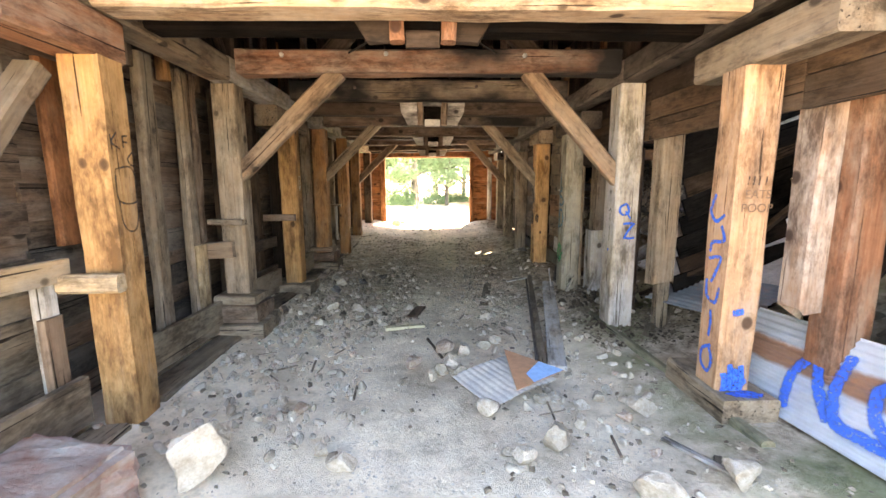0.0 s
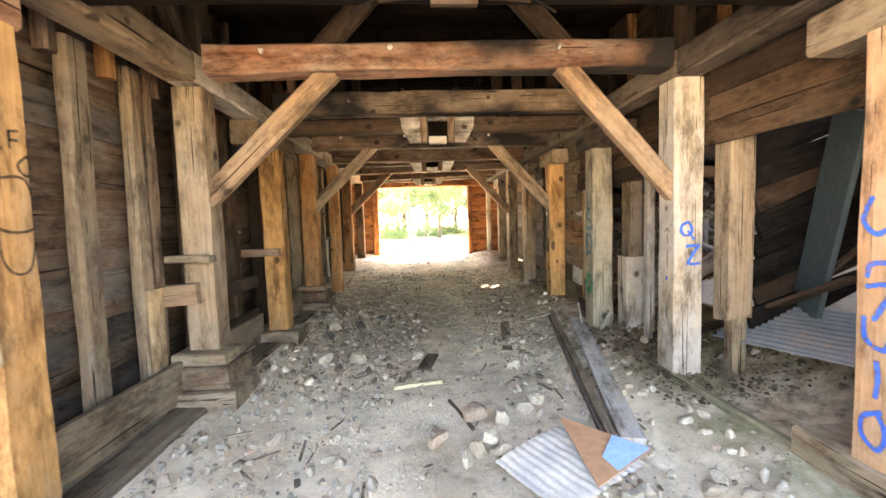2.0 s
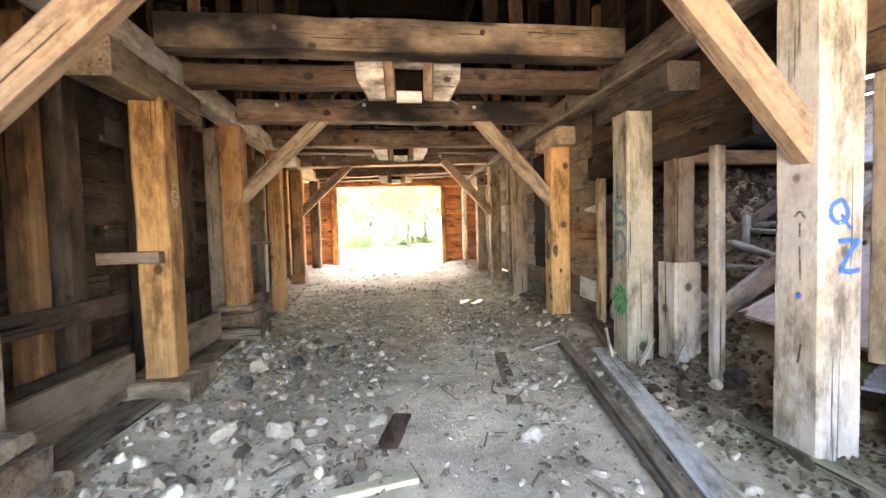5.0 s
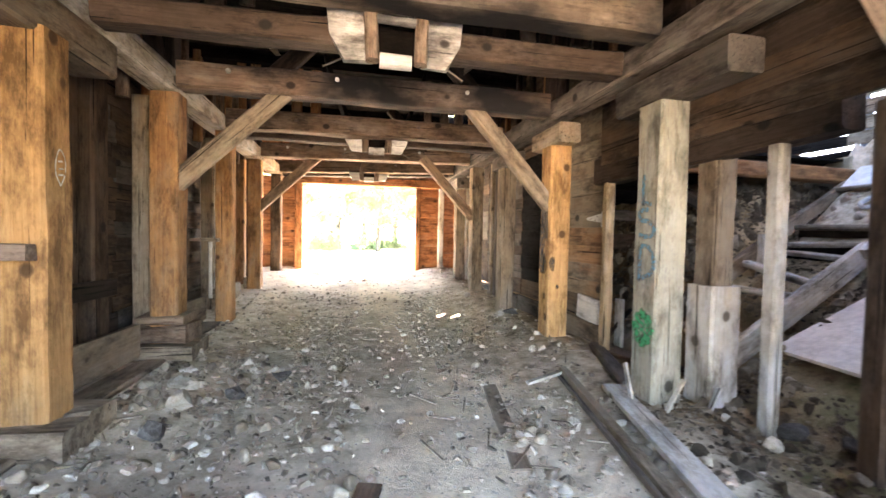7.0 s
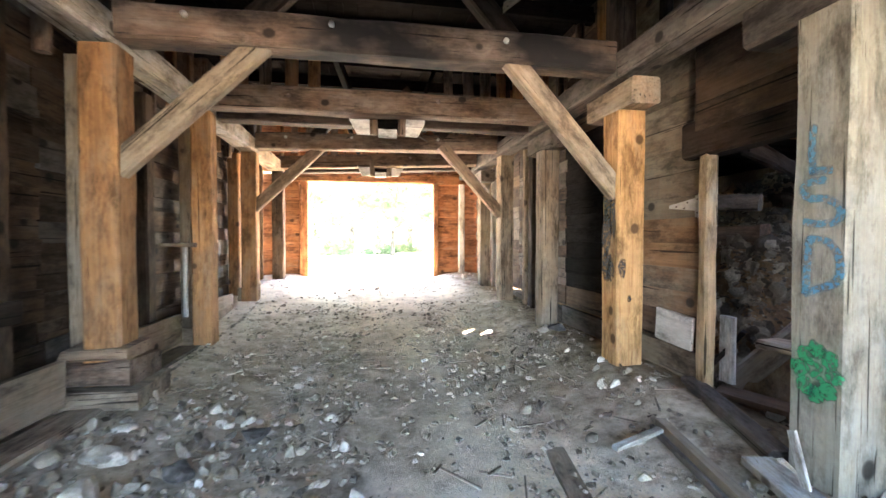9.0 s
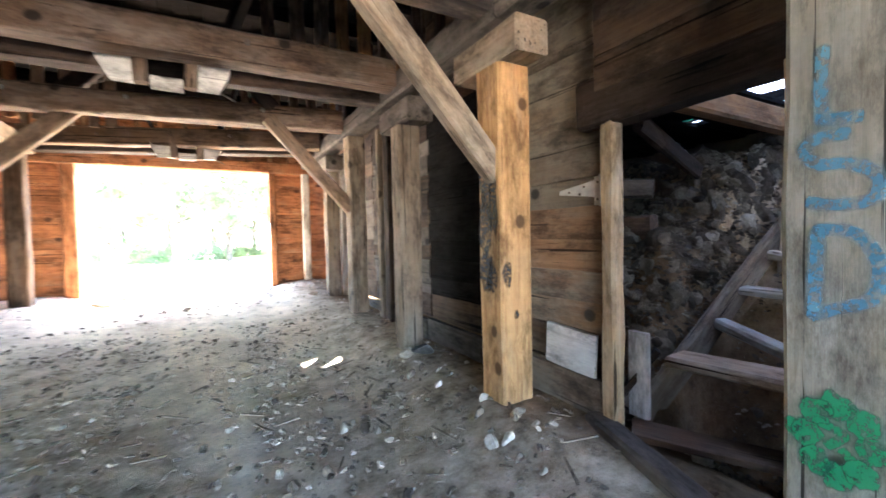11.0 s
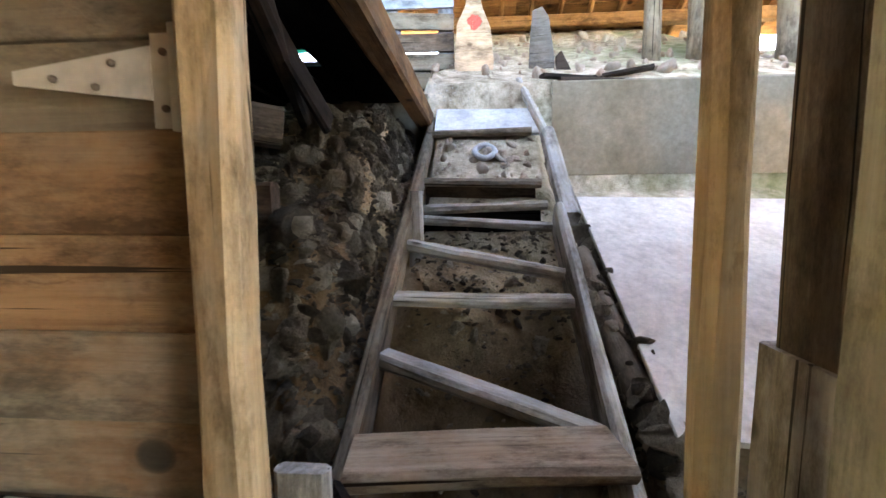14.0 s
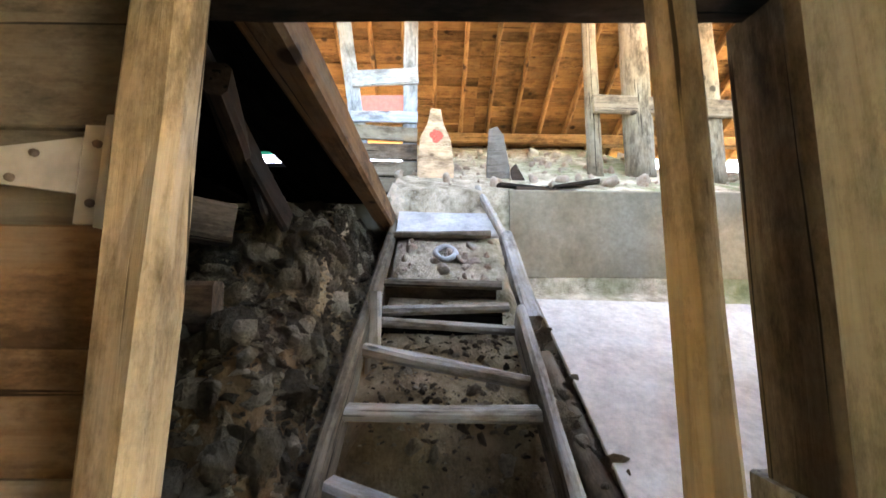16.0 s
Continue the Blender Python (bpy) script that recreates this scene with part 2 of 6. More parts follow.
def gravel_material():
    m, nt, b = graph("gravel")
    geo = node(nt, "NewGeometry")
    col = ramp(nt, geo.outputs["Random Per Island"], [(0.0, (0.1, 0.074, 0.048)), (0.5, (0.25, 0.192, 0.128)), (0.8, (0.42, 0.335, 0.235)), (0.94, (0.68, 0.58, 0.44))])
    n = node(nt, "TexNoise", {"Vector": geo.outputs["Position"], "Scale": 46.0, "Detail": 7.0, "Roughness": 0.7})
    col = mix(nt, 0.6, col, ramp(nt, n.outputs[0], [(0.32, 0.45), (0.62, 1.1)]), "MULTIPLY")
    bump(nt, b, n.outputs[0], 0.8, 0.015)
    nt.links.new(col, b.inputs["Base Color"])
    b.inputs["Roughness"].default_value = 0.9
    return m


GRAVEL = gravel_material()


def keep0(nt, pos):
    """A slow wander, in metres."""
    n = node(nt, "TexNoise", {"Vector": pos, "Scale": 0.7, "Detail": 3.0})
    return node(nt, "MapRange", {"Value": n.outputs[0], "To Min": -0.6, "To Max": 0.6}).outputs[0]


def dirt_material():
    """Pale dust near the mouth, darker soil with chips further in, pale again at the far door."""
    m, nt, b = graph("dirt")
    geo = node(nt, "NewGeometry")
    pos = geo.outputs["Position"]
    big = node(nt, "TexNoise", {"Vector": pos, "Scale": 0.9, "Detail": 7.0, "Roughness": 0.65})
    mid = node(nt, "TexNoise", {"Vector": pos, "Scale": 6.0, "Detail": 9.0, "Roughness": 0.72})
    fine = node(nt, "TexNoise", {"Vector": pos, "Scale": 42.0, "Detail": 6.0, "Roughness": 0.75})
    sep = node(nt, "SeparateXYZ", {0: pos})
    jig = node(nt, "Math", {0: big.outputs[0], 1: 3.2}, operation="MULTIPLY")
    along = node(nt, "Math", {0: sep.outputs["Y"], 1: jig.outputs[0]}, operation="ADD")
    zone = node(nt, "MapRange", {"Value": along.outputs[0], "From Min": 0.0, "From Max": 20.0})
    soil_mix = ramp(nt, zone.outputs[0], [(0.3, 0.0), (0.42, 0.9), (0.56, 0.9), (0.66, 0.3), (0.74, 0.0)])
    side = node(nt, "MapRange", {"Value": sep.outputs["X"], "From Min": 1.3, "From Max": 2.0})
    soil_mix = mix(nt, side.outputs[0], soil_mix, (0.95, 0.95, 0.95))
    # heap and stair pit: shade mixed into the soil colour by place
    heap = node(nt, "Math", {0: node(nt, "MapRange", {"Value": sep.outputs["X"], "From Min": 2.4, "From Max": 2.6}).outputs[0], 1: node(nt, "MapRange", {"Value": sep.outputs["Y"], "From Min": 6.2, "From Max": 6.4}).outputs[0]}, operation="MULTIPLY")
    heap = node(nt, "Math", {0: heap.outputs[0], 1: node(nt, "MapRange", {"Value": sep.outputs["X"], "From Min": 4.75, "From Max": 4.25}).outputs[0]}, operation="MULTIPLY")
    soil_mix = mix(nt, heap.outputs[0], soil_mix, (0.75, 0.75, 0.75))
    wob = node(nt, "Math", {0: keep0(nt, pos), 1: sep.outputs["X"]}, operation="ADD")
    # pale middle band: dust, with the floor's sky glare painted in
    dusty_glare = ramp(nt, node(nt, "MapRange", {"Value": wob.outputs[0], "From Min": -1.5, "From Max": 2.5}).outputs[0], [(0.33, 0.0), (0.46, 0.85), (0.6, 0.85), (0.72, 0.0)])
    soil_mix = mix(nt, dusty_glare, soil_mix, (0.15, 0.15, 0.15))
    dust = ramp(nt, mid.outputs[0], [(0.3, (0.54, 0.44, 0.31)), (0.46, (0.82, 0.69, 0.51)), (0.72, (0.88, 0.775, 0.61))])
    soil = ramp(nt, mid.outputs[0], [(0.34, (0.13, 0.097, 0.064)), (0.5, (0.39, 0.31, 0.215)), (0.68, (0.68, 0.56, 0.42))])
    patch = node(nt, "Math", {0: soil_mix, 1: ramp(nt, mid.outputs[0], [(0.3, 1.0), (0.75, 0.45)])}, operation="MULTIPLY")
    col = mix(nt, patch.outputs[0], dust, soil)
    col = mix(nt, 0.22, col, ramp(nt, fine.outputs[0], [(0.3, 0.35), (0.6, 1.0)]), "MULTIPLY")
    wide = node(nt, "TexNoise", {"Vector": pos, "Scale": 1.6, "Detail": 8.0, "Roughness": 0.7})
    col = mix(nt, 0.75, col, ramp(nt, wide.outputs[0], [(0.36, (0.68, 0.64, 0.58)), (0.48, (1.0, 0.98, 0.95)), (0.62, (1.25, 1.24, 1.22))]), "MULTIPLY")
    chips = node(nt, "TexVoronoi", {"Vector": pos, "Scale": 26.0})
    keep = node(nt, "TexNoise", {"Vector": pos, "Scale": 1.7, "Detail": 4.0})
    spot = node(nt, "Math", {0: ramp(nt, chips.outputs["Distance"], [(0.16, 1.0), (0.3, 0.0)]), 1: ramp(nt, keep.outputs[0], [(0.46, 0.0), (0.6, 0.8)])}, operation="MULTIPLY")
    col = mix(nt, spot.outputs[0], col, mix(nt, chips.outputs["Color"], (0.3, 0.25, 0.19), (0.66, 0.59, 0.49)))
    # second tint over that zone, deepening the same painted shade
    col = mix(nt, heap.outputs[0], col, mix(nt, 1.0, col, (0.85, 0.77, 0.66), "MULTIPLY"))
    # soil colour is darker on the open side, past the planks
    dark_soil = node(nt, "Math", {0: node(nt, "MapRange", {"Value": wob.outputs[0], "From Min": 1.6, "From Max": 2.2}).outputs[0], 1: node(nt, "MapRange", {"Value": sep.outputs["Y"], "From Min": 3.9, "From Max": 5.0}).outputs[0]}, operation="MULTIPLY")
    dark_soil = node(nt, "Math", {0: dark_soil.outputs[0], 1: node(nt, "MapRange", {"Value": sep.outputs["X"], "From Min": 4.4, "From Max": 3.4}).outputs[0]}, operation="MULTIPLY")
    col = mix(nt, dark_soil.outputs[0], col, mix(nt, 1.0, col, (0.42, 0.36, 0.3), "MULTIPLY"))
    moss = node(nt, "Math", {0: side.outputs[0], 1: ramp(nt, big.outputs[0], [(0.46, 0.0), (0.58, 0.7)])}, operation="MULTIPLY")
    near = ramp(nt, zone.outputs[0], [(0.3, 1.0), (0.45, 0.0)])
    moss = node(nt, "Math", {0: moss.outputs[0], 1: near}, operation="MULTIPLY")
    col = mix(nt, moss.outputs[0], col, (0.16, 0.2, 0.08))
    nt.links.new(col, b.inputs["Base Color"])
    b.inputs["Roughness"].default_value = 0.95
    b.inputs["Specular IOR Level"].default_value = 0.2
    h = node(nt, "Math", {0: mid.outputs[0], 1: fine.outputs[0]}, operation="ADD")
    bump(nt, b, h.outputs[0], 0.8, 0.03)
    return m


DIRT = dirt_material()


def metal_material(name, rust):
    m, nt, b = graph(name)
    v, rnd, plain = coords(nt, (1, 1, 1), 0.0)
    n = node(nt, "TexNoise", {"Vector": plain, "Scale": 3.0, "Detail": 7.0, "Roughness": 0.7})
    sep = node(nt, "SeparateXYZ", {0: plain})
    wob = node(nt, "Math", {0: n.outputs[0], 1: 0.08}, operation="MULTIPLY")
    band = node(nt, "Math", {0: sep.outputs["Y"], 1: wob.outputs[0]}, operation="ADD")
    zinc = ramp(nt, n.outputs[0], [(0.3, (0.5, 0.53, 0.56)), (0.7, (0.7, 0.73, 0.76))] if rust == "band" else [(0.3, (0.16, 0.18, 0.2)), (0.7, (0.32, 0.34, 0.36))])
    if rust == "band":
        f = ramp(nt, node(nt, "MapRange", {"Value": band.outputs[0], "From Min": -0.5, "From Max": 0.5}).outputs[0], [(0.5, 0.0), (0.53, 1.0), (0.67, 1.0), (0.7, 0.0)])
    else:
        f = ramp(nt, n.outputs[0], [(0.52, 0.0), (0.68, 0.7)])
    col = mix(nt, f, zinc, mix(nt, n.outputs[0], (0.22, 0.09, 0.04), (0.5, 0.3, 0.2)))
    nt.links.new(col, b.inputs["Base Color"])
    b.inputs["Metallic"].default_value = 0.35
    b.inputs["Roughness"].default_value = 0.5
    return m


ZINC = metal_material("galvanised_rust_band", "band")
ZINCRUST = metal_material("galvanised_rusting", "spots")
DUSTYZINC = mineral("dust_covered_zinc", (0.46, 0.44, 0.41), (0.6, 0.55, 0.47), (0.72, 0.65, 0.54), 5.0, 0.002, 0.8)


def plain_paint(name, col, rough=0.6, metal=0.0):
    m, nt, b = graph(name)
    v, rnd, plain = coords(nt, (1, 1, 1), 3.0)
    n = node(nt, "TexNoise", {"Vector": plain, "Scale": 22.0, "Detail": 5.0})
    nt.links.new(mix(nt, ramp(nt, n.outputs[0], [(0.35, 0.0), (0.65, 0.5)]), col, tuple(c * 0.55 for c in col)), b.inputs["Base Color"])
    b.inputs["Roughness"].default_value = rough
    b.inputs["Metallic"].default_value = metal
    return m


def spray_paint(name, col, cover):
    """Sprayed paint, thin at its edges and worn through in places."""
    m, nt, b = graph(name)
    tc = node(nt, "TexCoord")
    edge = node(nt, "Attribute")
    edge.attribute_name = "cover"
    n = node(nt, "TexNoise", {"Vector": tc.outputs["Object"], "Scale": 38.0, "Detail": 6.0, "Roughness": 0.7})
    b.inputs["Base Color"].default_value = (*col, 1)
    b.inputs["Roughness"].default_value = 0.7
    worn = ramp(nt, n.outputs[0], [(0.36, cover * 0.35), (0.54, cover)])
    fac = node(nt, "Math", {0: ramp(nt, edge.outputs["Fac"], [(0.05, 0.0), (0.6, 1.0)]), 1: worn}, operation="MULTIPLY")
    clear = node(nt, "BsdfTransparent")
    ms = node(nt, "MixShader", {0: fac.outputs[0], 1: clear.outputs[0], 2: b.outputs[0]})
    nt.links.new(ms.outputs[0], nt.nodes["Material Output"].inputs[0])
    return m


BLUE = spray_paint("blue_spray_paint", (0.02, 0.13, 0.62), 0.95)
TEAL = spray_paint("faded_teal_spray_paint", (0.1, 0.25, 0.33), 0.68)
GREEN = spray_paint("green_spray_paint", (0.02, 0.24, 0.09), 0.92)
SKYBLUE = plain_paint("pale_blue_paint", (0.3, 0.5, 0.78))
PENCIL = plain_paint("black_marker", (0.17, 0.1, 0.055))
MARKER = spray_paint("thin_black_marker", (0.045, 0.03, 0.022), 0.85)
REDP = spray_paint("red_spray_paint", (0.75, 0.08, 0.05), 0.9)
IRON = plain_paint("worn_iron", (0.55, 0.53, 0.48), 0.45, 0.3)
STEEL = plain_paint("bare_bolt_iron", (0.16, 0.12, 0.1), 0.6, 0.6)
SLATE = plain_paint("dark_slate_paint", (0.06, 0.09, 0.1), 0.7)
# blue of the sky light on the upper frame, put into its wood
GREYBLUE = wood("sky_tinted_wood", (0.24, 0.25, 0.28), (0.4, 0.44, 0.52), (0.5, 0.42, 0.38), 0.35, 0.7, 0.15)
STEPDUST = mineral("dusty_concrete", (0.36, 0.35, 0.34), (0.52, 0.5, 0.48), (0.62, 0.6, 0.57), 4.0, 0.006)


def thin_sheet(name, col):
    """Thin tarp that lets light through."""
    m, nt, b = graph(name)
    b.inputs["Base Color"].default_value = (*col, 1)
    tr = node(nt, "BsdfTranslucent", {"Color": (*col, 1)})
    ms = node(nt, "MixShader", {0: 0.75, 1: b.outputs[0], 2: tr.outputs[0]})
    nt.links.new(ms.outputs[0], nt.nodes["Material Output"].inputs[0])
    return m


TARPGREEN = thin_sheet("green_tarp", (0.1, 0.62, 0.42))


def leaf_material():
    m, nt, b = graph("leaves")
    geo = node(nt, "NewGeometry")
    col = ramp(nt, geo.outputs["Random Per Island"], [(0.0, (0.09, 0.15, 0.06)), (0.5, (0.15, 0.23, 0.1)), (1.0, (0.22, 0.3, 0.15))])
    nt.links.new(col, b.inputs["Base Color"])
    b.inputs["Roughness"].default_value = 0.6
    tr = node(nt, "BsdfTranslucent", {"Color": mix(nt, 0.5, col, (0.5, 0.64, 0.4))})
    ms = node(nt, "MixShader", {0: 0.7, 1: b.outputs[0], 2: tr.outputs[0]})
    nt.links.new(ms.outputs[0], nt.nodes["Material Output"].inputs[0])
    return m


LEAF = leaf_material()
BARK = wood("bark", (0.2, 0.17, 0.13), (0.34, 0.3, 0.24), (0.36, 0.33, 0.29), 0.3)


# ---- helpers for building ----
rng = random.Random(11)


def thing(name, at, label, category, group="", kind=""):
    e = new(name)
    e.empty_display_size = 0.1
    e.location = Vector(at) * K
    return tagged(e, label, category, group, kind)


def place_under(ob, parent, m):
    """Puts ob at the world pose m, under parent where there is one."""
    if parent is None:
        ob.matrix_basis = m
        return ob
    up, chain = parent, []
    while up is not None:
        chain.append(up.matrix_basis.copy())
        up = up.parent
    w = Matrix()
    for c in reversed(chain):
        w = w @ c
    ob.parent = parent
    ob.matrix_basis = w.inverted() @ m
    return ob


def part(name, bm, material, parent=None, label="", m=None, smooth=False):
    me = bpy.data.meshes.new(name)
    bm.to_mesh(me)
    bm.free()
    me.materials.append(material)
    if smooth:
        for p in me.polygons:
            p.use_smooth = True
    ob = new(name, me)
    if label:
        ob["label"] = label
    return place_under(ob, parent, m or Matrix())


def axes(a, b, up):
    a, b = Vector(a) * K, Vector(b) * K
    x = (b - a).normalized()
    z = Vector(up)
    z = (z - x * z.dot(x)).normalized()
    y = z.cross(x)
    m = Matrix((x, y, z)).transposed().to_4x4()
    m.translation = (a + b) / 2
    return m, (b - a).length


def timber_mesh(length, w, h, chamfer, rough, taper=1.0, ragged=0.0, step=0.3, warp=0.0):
    bm = bmesh.new()
    n = max(2, int(length / step))
    seed = rng.uniform(0, 500)
    c = min(chamfer, w * 0.3, h * 0.3)
    ring = [(-w / 2, -h / 2 + c), (-w / 2 + c, -h / 2), (w / 2 - c, -h / 2), (w / 2, -h / 2 + c), (w / 2, h / 2 - c), (w / 2 - c, h / 2), (-w / 2 + c, h / 2), (-w / 2, h / 2 - c)]
    rows = []
    for i in range(n + 1):
        f = i / n
        s = 1 + (taper - 1) * f
        row = []
        bow = math.sin(f * math.pi) * warp
        for k, (y, z) in enumerate(ring):
            p = Vector((f * length * 2.2 + seed, y * 9, z * 9 + k * 0.3))
            d = noise.noise_vector(p) * rough
            x = (f - 0.5) * length
            if ragged and i in (0, n):
                x += noise.noise(Vector((seed + i, k * 1.7, 2))) * ragged
            row.append(bm.verts.new((x, y * s + d.y, z * s + d.z + bow)))
        rows.append(row)
    for r0, r1 in zip(rows, rows[1:]):
        for k in range(8):
            bm.faces.new((r0[k], r0[(k + 1) % 8], r1[(k + 1) % 8], r1[k]))
    bm.faces.new(rows[0][::-1])
    bm.faces.new(rows[-1])
    bmesh.ops.recalc_face_normals(bm, faces=bm.faces)
    return bm


def beam(name, a, b, w, h, material, parent=None, up=(0, 0, 1), label="", chamfer=0.018, rough=0.008, taper=1.0, ragged=0.0, warp=0.0):
    m, length = axes(a, b, up)
    return part(name, timber_mesh(length, w * K, h * K, chamfer, rough, taper, ragged, warp=warp), material, parent, label, m)


def post(name, x, y, z0, z1, w, d, material, parent=None, label="", lean=(0, 0), **kw):
    return beam(name, (x, y, z0), (x + lean[0], y + lean[1], z1), w, d, material, parent, (0, 1, 0), label, **kw)


def plank(name, a, b, thick, wide, material, parent=None, up=(0, 0, 1), label="", **kw):
    kw.setdefault("chamfer", 0.004)
    kw.setdefault("rough", 0.005)
    return beam(name, a, b, thick, wide, material, parent, up, label, **kw)


def log(name, a, b, r0, r1, material, parent=None, label=""):
    m, length = axes(a, b, (0, 1, 0.1))
    bm = bmesh.new()
    n, seed, rows = max(3, int(length / 0.2)), rng.uniform(0, 99), []
    for i in range(n + 1):
        f = i / n
        r = (r0 + (r1 - r0) * f) * K
        rows.append([bm.verts.new(((f - 0.5) * length, *(Vector((math.cos(t), math.sin(t))) * r * (1 + 0.12 * noise.noise(Vector((f * length * 1.5 + seed, math.cos(t), math.sin(t)))))))) for t in [k * math.tau / 14 for k in range(14)]])
    for p, q in zip(rows, rows[1:]):
        for k in range(14):
            bm.faces.new((p[k], p[(k + 1) % 14], q[(k + 1) % 14], q[k]))
    bm.faces.new(rows[0][::-1])
    bm.faces.new(rows[-1])
    bmesh.ops.recalc_face_normals(bm, faces=bm.faces)
    return part(name, bm, material, parent, label, m, smooth=True)


def frame_on(origin, ux, uy):
    """A pose at origin (plan units) with x along ux and y near uy."""
    x = Vector(ux).normalized()
    y = Vector(uy)
    y = (y - x * y.dot(x)).normalized()
    m = Matrix((x, y, x.cross(y))).transposed().to_4x4()
    m.translation = Vector(origin) * K
    return m


def smooth(a, b, v):
    t = min(1.0, max(0.0, (v - a) / (b - a)))
    return t * t * (3 - 2 * t)


# profile of the earth under the stair: x, height
LANE = ((2.6, -0.42), (3.25, -0.45), (3.5, -0.9), (4.0, -0.75), (4.2, -0.1), (4.4, 0.42), (4.9, 0.76), (5.2, 0.98), (5.45, 1.2), (5.6, 1.36), (6.05, 1.78), (6.2, 1.84), (6.5, 1.86))


def ground_z(x, y):
    """Height of the ground in plan units."""
    z = -0.42 + 0.12 * smooth(1.1, 2.3, abs(x)) + 0.44 * smooth(10.5, 16.5, y)
    z += 0.1 * smooth(1.8, 2.3, x) * smooth(7.5, 9, y) * (1 - smooth(12, 14, y))
    hill = smooth(-6, -1, y) * (1 - smooth(15.5, 22, y))
    if x > 2.7:
        right = 0.45 * (min(x, 6.42) - 3.6) + 0.05
        if x > 6.42:
            right = 2.42 + (0.41 + 0.11 * smooth(3.6, 4.4, y)) * (min(x, 11.0) - 6.42) + 0.2 * max(0, min(x, 60) - 11)
        heap = -0.3 + 1.35 * smooth(2.85, 3.7, x) + 0.75 * smooth(3.7, 5.2, x) + 0.12 * max(0, x - 5.2)
        lane = right
        if x < 6.42:
            i = max(k for k in range(len(LANE) - 1) if LANE[k][0] <= x)
            (xa, za), (xb, zb) = LANE[i], LANE[i + 1]
            lane = za + (zb - za) * (x - xa) / (xb - xa)
            lane += 0.62 * smooth(3.65, 4.05, x) * (1 - smooth(4.15, 4.5, x)) * smooth(7.6, 7.95, y)
        r = right
        if 3.0 < y < 8.3 or y <= 3.0:
            r = right + (lane - right) * smooth(7.0, 7.2, y)
        r = r + (heap - r) * smooth(8.32, 8.55, y)
        z = z + (r - z) * hill * smooth(2.7, 3.3, x)
    if abs(y) < 40 and abs(x) < 20:
        p = Vector((x, y, 0))
        z += 0.035 * noise.noise(p * 1.1) + 0.018 * noise.noise(p * 3.7)
        if x > 3 and 8.25 < y < 14:
            z += 0.2 * noise.noise(p * 2.3) + 0.14 * noise.noise(p * 5.1) + 0.06 * noise.noise(p * 11)
    return z


# ---- ground ----
def build_ground():
    def steps(lo, hi, d):
        return [lo + d * i for i in range(int(round((hi - lo) / d)) + 1)]
    xs = [-400, -160, -70, -35, -20, -12, -8, -6, -4.5] + steps(-3.6, 6.4, 0.1) + [6.44] + steps(6.6, 11, 0.4) + [12, 14, 17, 22, 30, 50, 90, 180, 400]
    ys = [-400, -160, -70, -35, -20, -12, -8, -5, -3, -1.5] + steps(-0.5, 14, 0.1) + steps(14.3, 20, 0.3) + [21, 22, 24, 27, 31, 36, 45, 60, 90, 180, 400]
    vs = [(x * K, y * K, ground_z(x, y) * K) for y in ys for x in xs]
    w = len(xs)
    fs = [(j * w + i, j * w + i + 1, (j + 1) * w + i + 1, (j + 1) * w + i) for j in range(len(ys) - 1) for i in range(w - 1)]
    me = bpy.data.meshes.new("ground")
    me.from_pydata(vs, [], fs)
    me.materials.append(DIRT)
    for p in me.polygons:
        p.use_smooth = True
    tagged(new("ground", me), "pale dusty dirt floor with darker gravelly soil", "ground", kind="structure")


build_ground()

# ---- timber bents ----
LX, RX = -2.4, 2.4
POSTS = []


